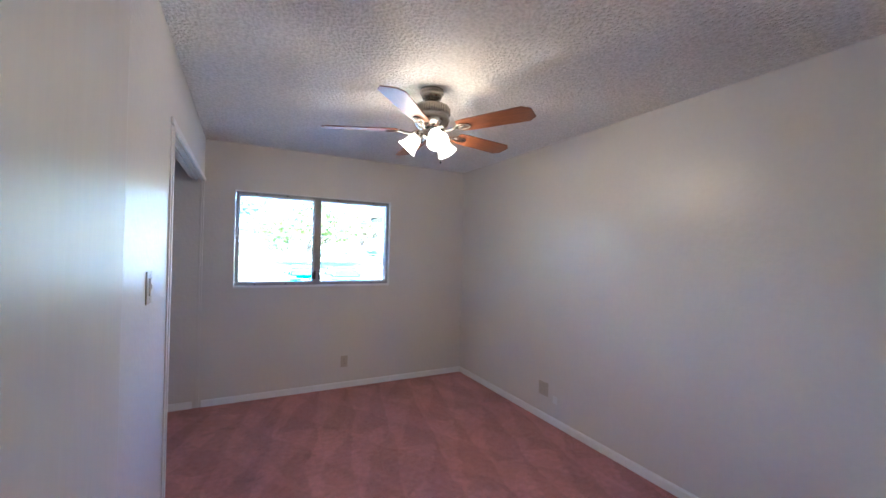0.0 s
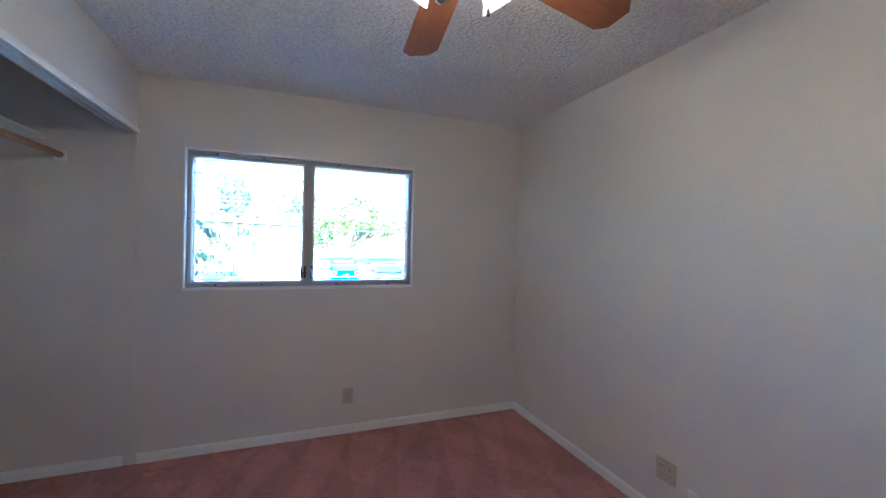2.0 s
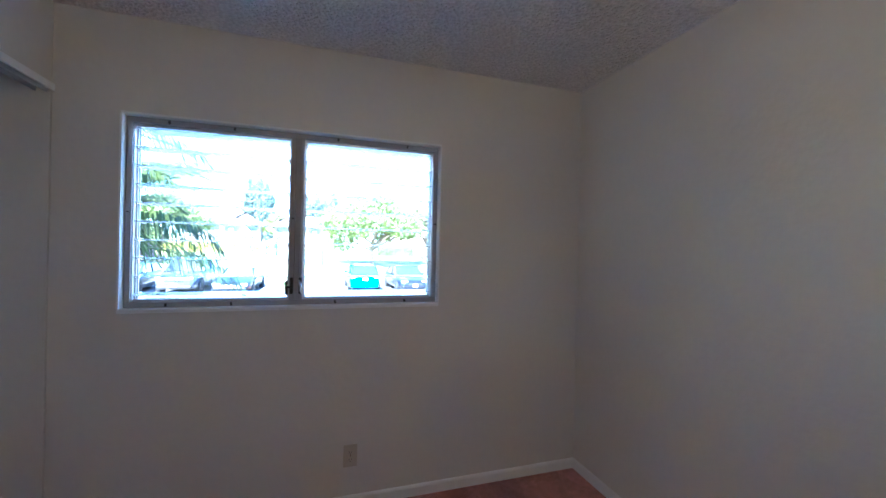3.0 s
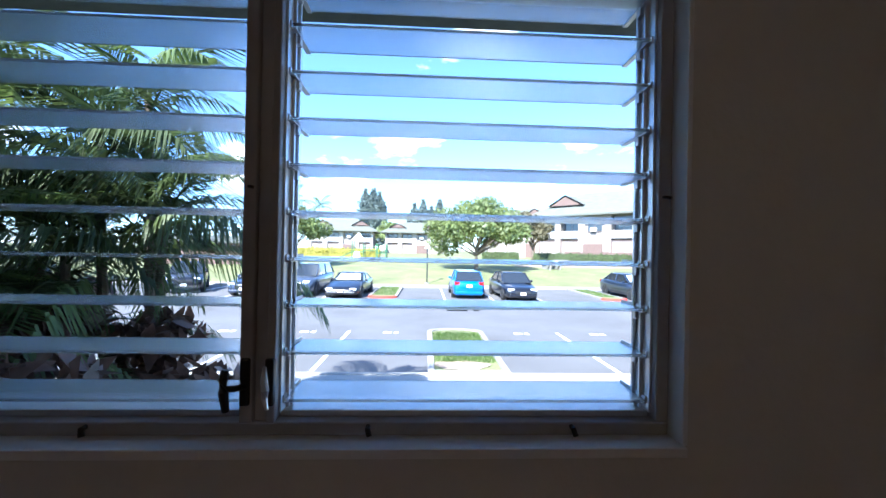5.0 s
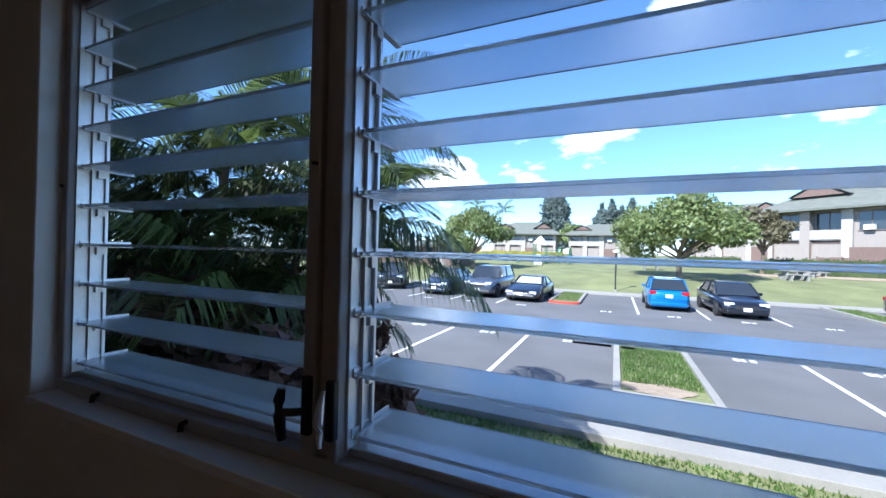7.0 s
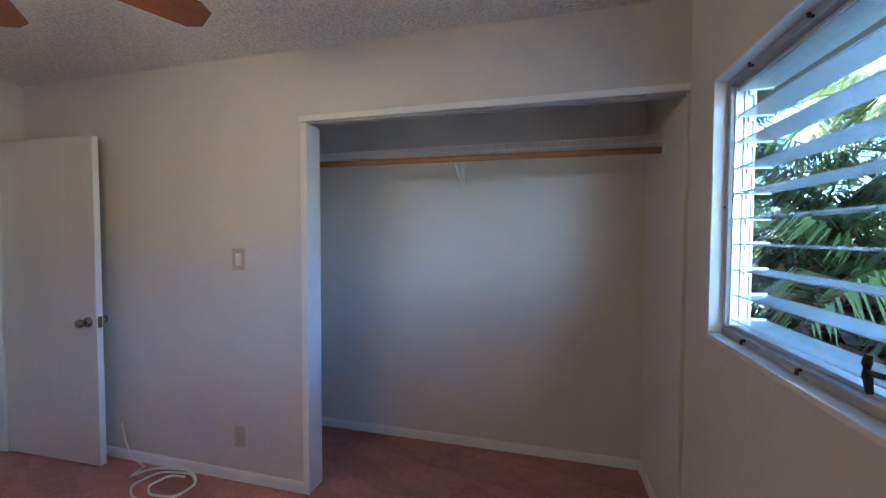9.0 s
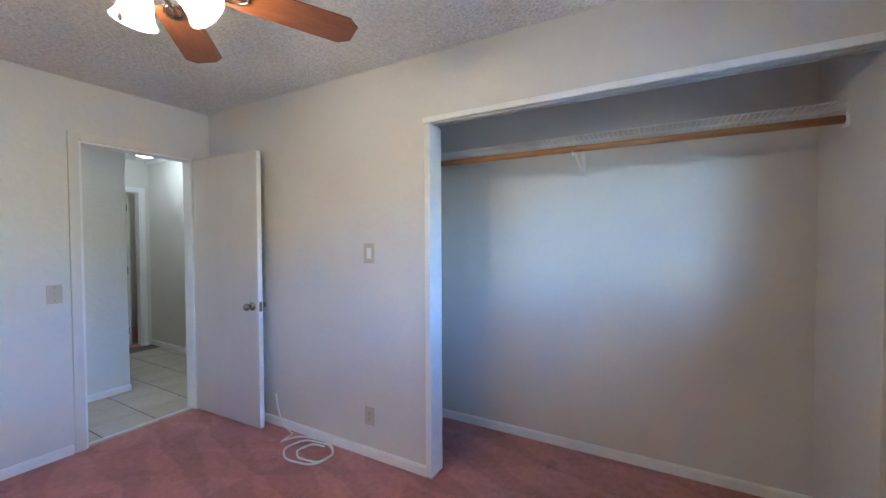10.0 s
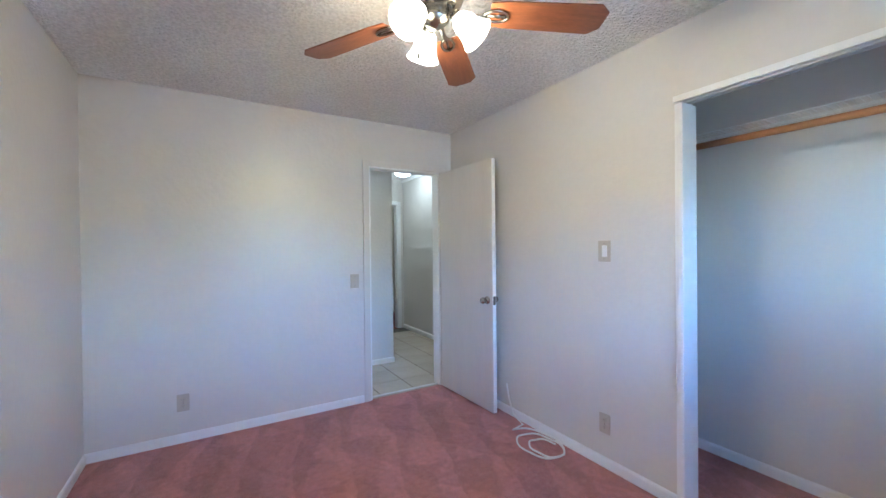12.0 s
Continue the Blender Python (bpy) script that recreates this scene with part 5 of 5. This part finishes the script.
part("roof", loft([[(-0.6, -0.7, 2.1), (-0.6, -0.7, 2.25), (-0.6, 2.5, 2.9), (-0.6, 5.7, 2.25), (-0.6, 5.7, 2.1)], [(11.1, -0.7, 2.1), (11.1, -0.7, 2.25), (11.1, 2.5, 2.9), (11.1, 5.7, 2.25), (11.1, 5.7, 2.1)]]), M_ROOF, shed)
part("door", box((7.6, -0.05, -0.3), (8.8, 0.01, 1.9)), M_TANWALL, shed)

# ---- playground, tables, lamp post ----
pg = thing("playground_set", "green and white playground set with a slide", "playground", (-10.6, 48.0, ground_z(48)))
for x in (0.0, 1.4, 3.0, 4.2):
    for y in (0, 1.4):
        part("post", tube([(x, y, -0.3), (x, y, 2.1 if x > 1 else 2.6)], 0.06), M_GREENPL, pg)
part("platform", box((0, 0, 1.0), (1.4, 1.4, 1.1)), M_GREENPL, pg)
part("platform", box((3.0, 0, 0.9), (4.2, 1.4, 1.0)), M_GREENPL, pg)
part("canopy", lathe([(1.15, 2.5), (0.1, 3.4), (0.0, 3.42)], 4, m=Matrix.Translation((0.7, 0.7, 0)) @ Matrix.Rotation(radians(45), 4, "Z")), M_WHITEP, pg, "pale peaked canopy")
part("slide", loft([[(-0.02, 0.3, 1.1), (-0.02, 0.9, 1.1), (-0.02, 0.9, 1.02), (-0.02, 0.3, 1.02)], [(-2.3, 0.3, 0.05), (-2.3, 0.9, 0.05), (-2.3, 0.9, -0.03), (-2.3, 0.3, -0.03)]]), M_GREENPL, pg, "green slide")
part("slide", loft([[(0.3, -0.02, 1.1), (0.9, -0.02, 1.1), (0.9, -0.02, 1.02), (0.3, -0.02, 1.02)], [(0.4, -1.7, 0.05), (1.3, -1.7, 0.05), (1.3, -1.7, -0.03), (0.4, -1.7, -0.03)]]), M_WHITEP, pg, "pale slide")
part("rail", boxes(((1.4, 0, 1.6), (3.0, 0.05, 1.66)), ((3.0, 0, 1.6), (4.2, 0.05, 1.66)), ((1.4, 0, 1.2), (3.0, 0.05, 1.26))), M_GREENPL, pg)


def picnic_table(at, rz):
    t = tagged(thing("picnic_table", "weathered concrete picnic table on the lawn", "table", at, rz), group="picnic tables")
    part("tabletop", box((-0.9, -0.4, 0.68), (0.9, 0.4, 0.76), 0.02), M_CONC, t)
    for y in (-0.75, 0.75):
        part("bench", box((-0.9, y - 0.15, 0.38), (0.9, y + 0.15, 0.45), 0.02), M_CONC, t)
    for x in (-0.55, 0.55):
        part("leg", boxes(((x - 0.08, -0.3, -0.15), (x + 0.08, 0.3, 0.68)), ((x - 0.06, -0.85, -0.15), (x + 0.06, 0.85, 0.38))), M_CONC, t)


picnic_table((11.6, 39.0, ground_z(39)), 10)
picnic_table((14.0, 43.0, ground_z(43)), 30)
picnic_table((2.0, 45.0, ground_z(45)), 0)
lp = thing("path_lamp", "black slim path lamp post on lawn edge", "lamp post", (-1.3, 28.6, ground_z(28.6)))
part("post", tube([(0, 0, -0.2), (0, 0, 2.6)], 0.05), M_BLACKP, lp)
part("lamp_head", lathe([(0.05, 2.58), (0.22, 2.62), (0.2, 2.72), (0.0, 2.8)], 16), M_WHITEP, lp)
part("footing", lathe([(0.16, -0.2), (0.16, 0.06), (0.0, 0.07)], 14), M_CONC, lp)

soil = material("bare_soil", (0.30, 0.23, 0.16), 0.95, var=0.2, scale=1.2, fine=12, bump=0.4, fine_var=0.2)
bm = bmesh.new()
bank = [[bm.verts.new((x, y, ground_z(y) + dz)) for x, y, dz in ((xa, 41.6 + 0.5 * math.sin(xa), 0.0), (xa, 42.6, 0.12), (xa, 43.9, 0.03))] for xa in [8.5 + 0.8 * i for i in range(19)]]
for p, q in zip(bank, bank[1:]):
    for i in range(2):
        bm.faces.new((p[i], q[i], q[i + 1], p[i + 1]))
structure("soil_bank", bm, soil, "bare reddish soil bank below the hedge", "soil")
bm = bmesh.new()
ring = [bm.verts.new((-0.55 + (0.62 + 0.09 * math.sin(3 * a)) * math.cos(a), 7.95 + (0.36 + 0.06 * math.cos(5 * a)) * math.sin(a), G + 0.085)) for a in [2 * math.pi * i / 28 for i in range(28)]]
bm.faces.new(ring)
structure("bare_patch", bm, soil, "bare dry patch at island end", "soil")
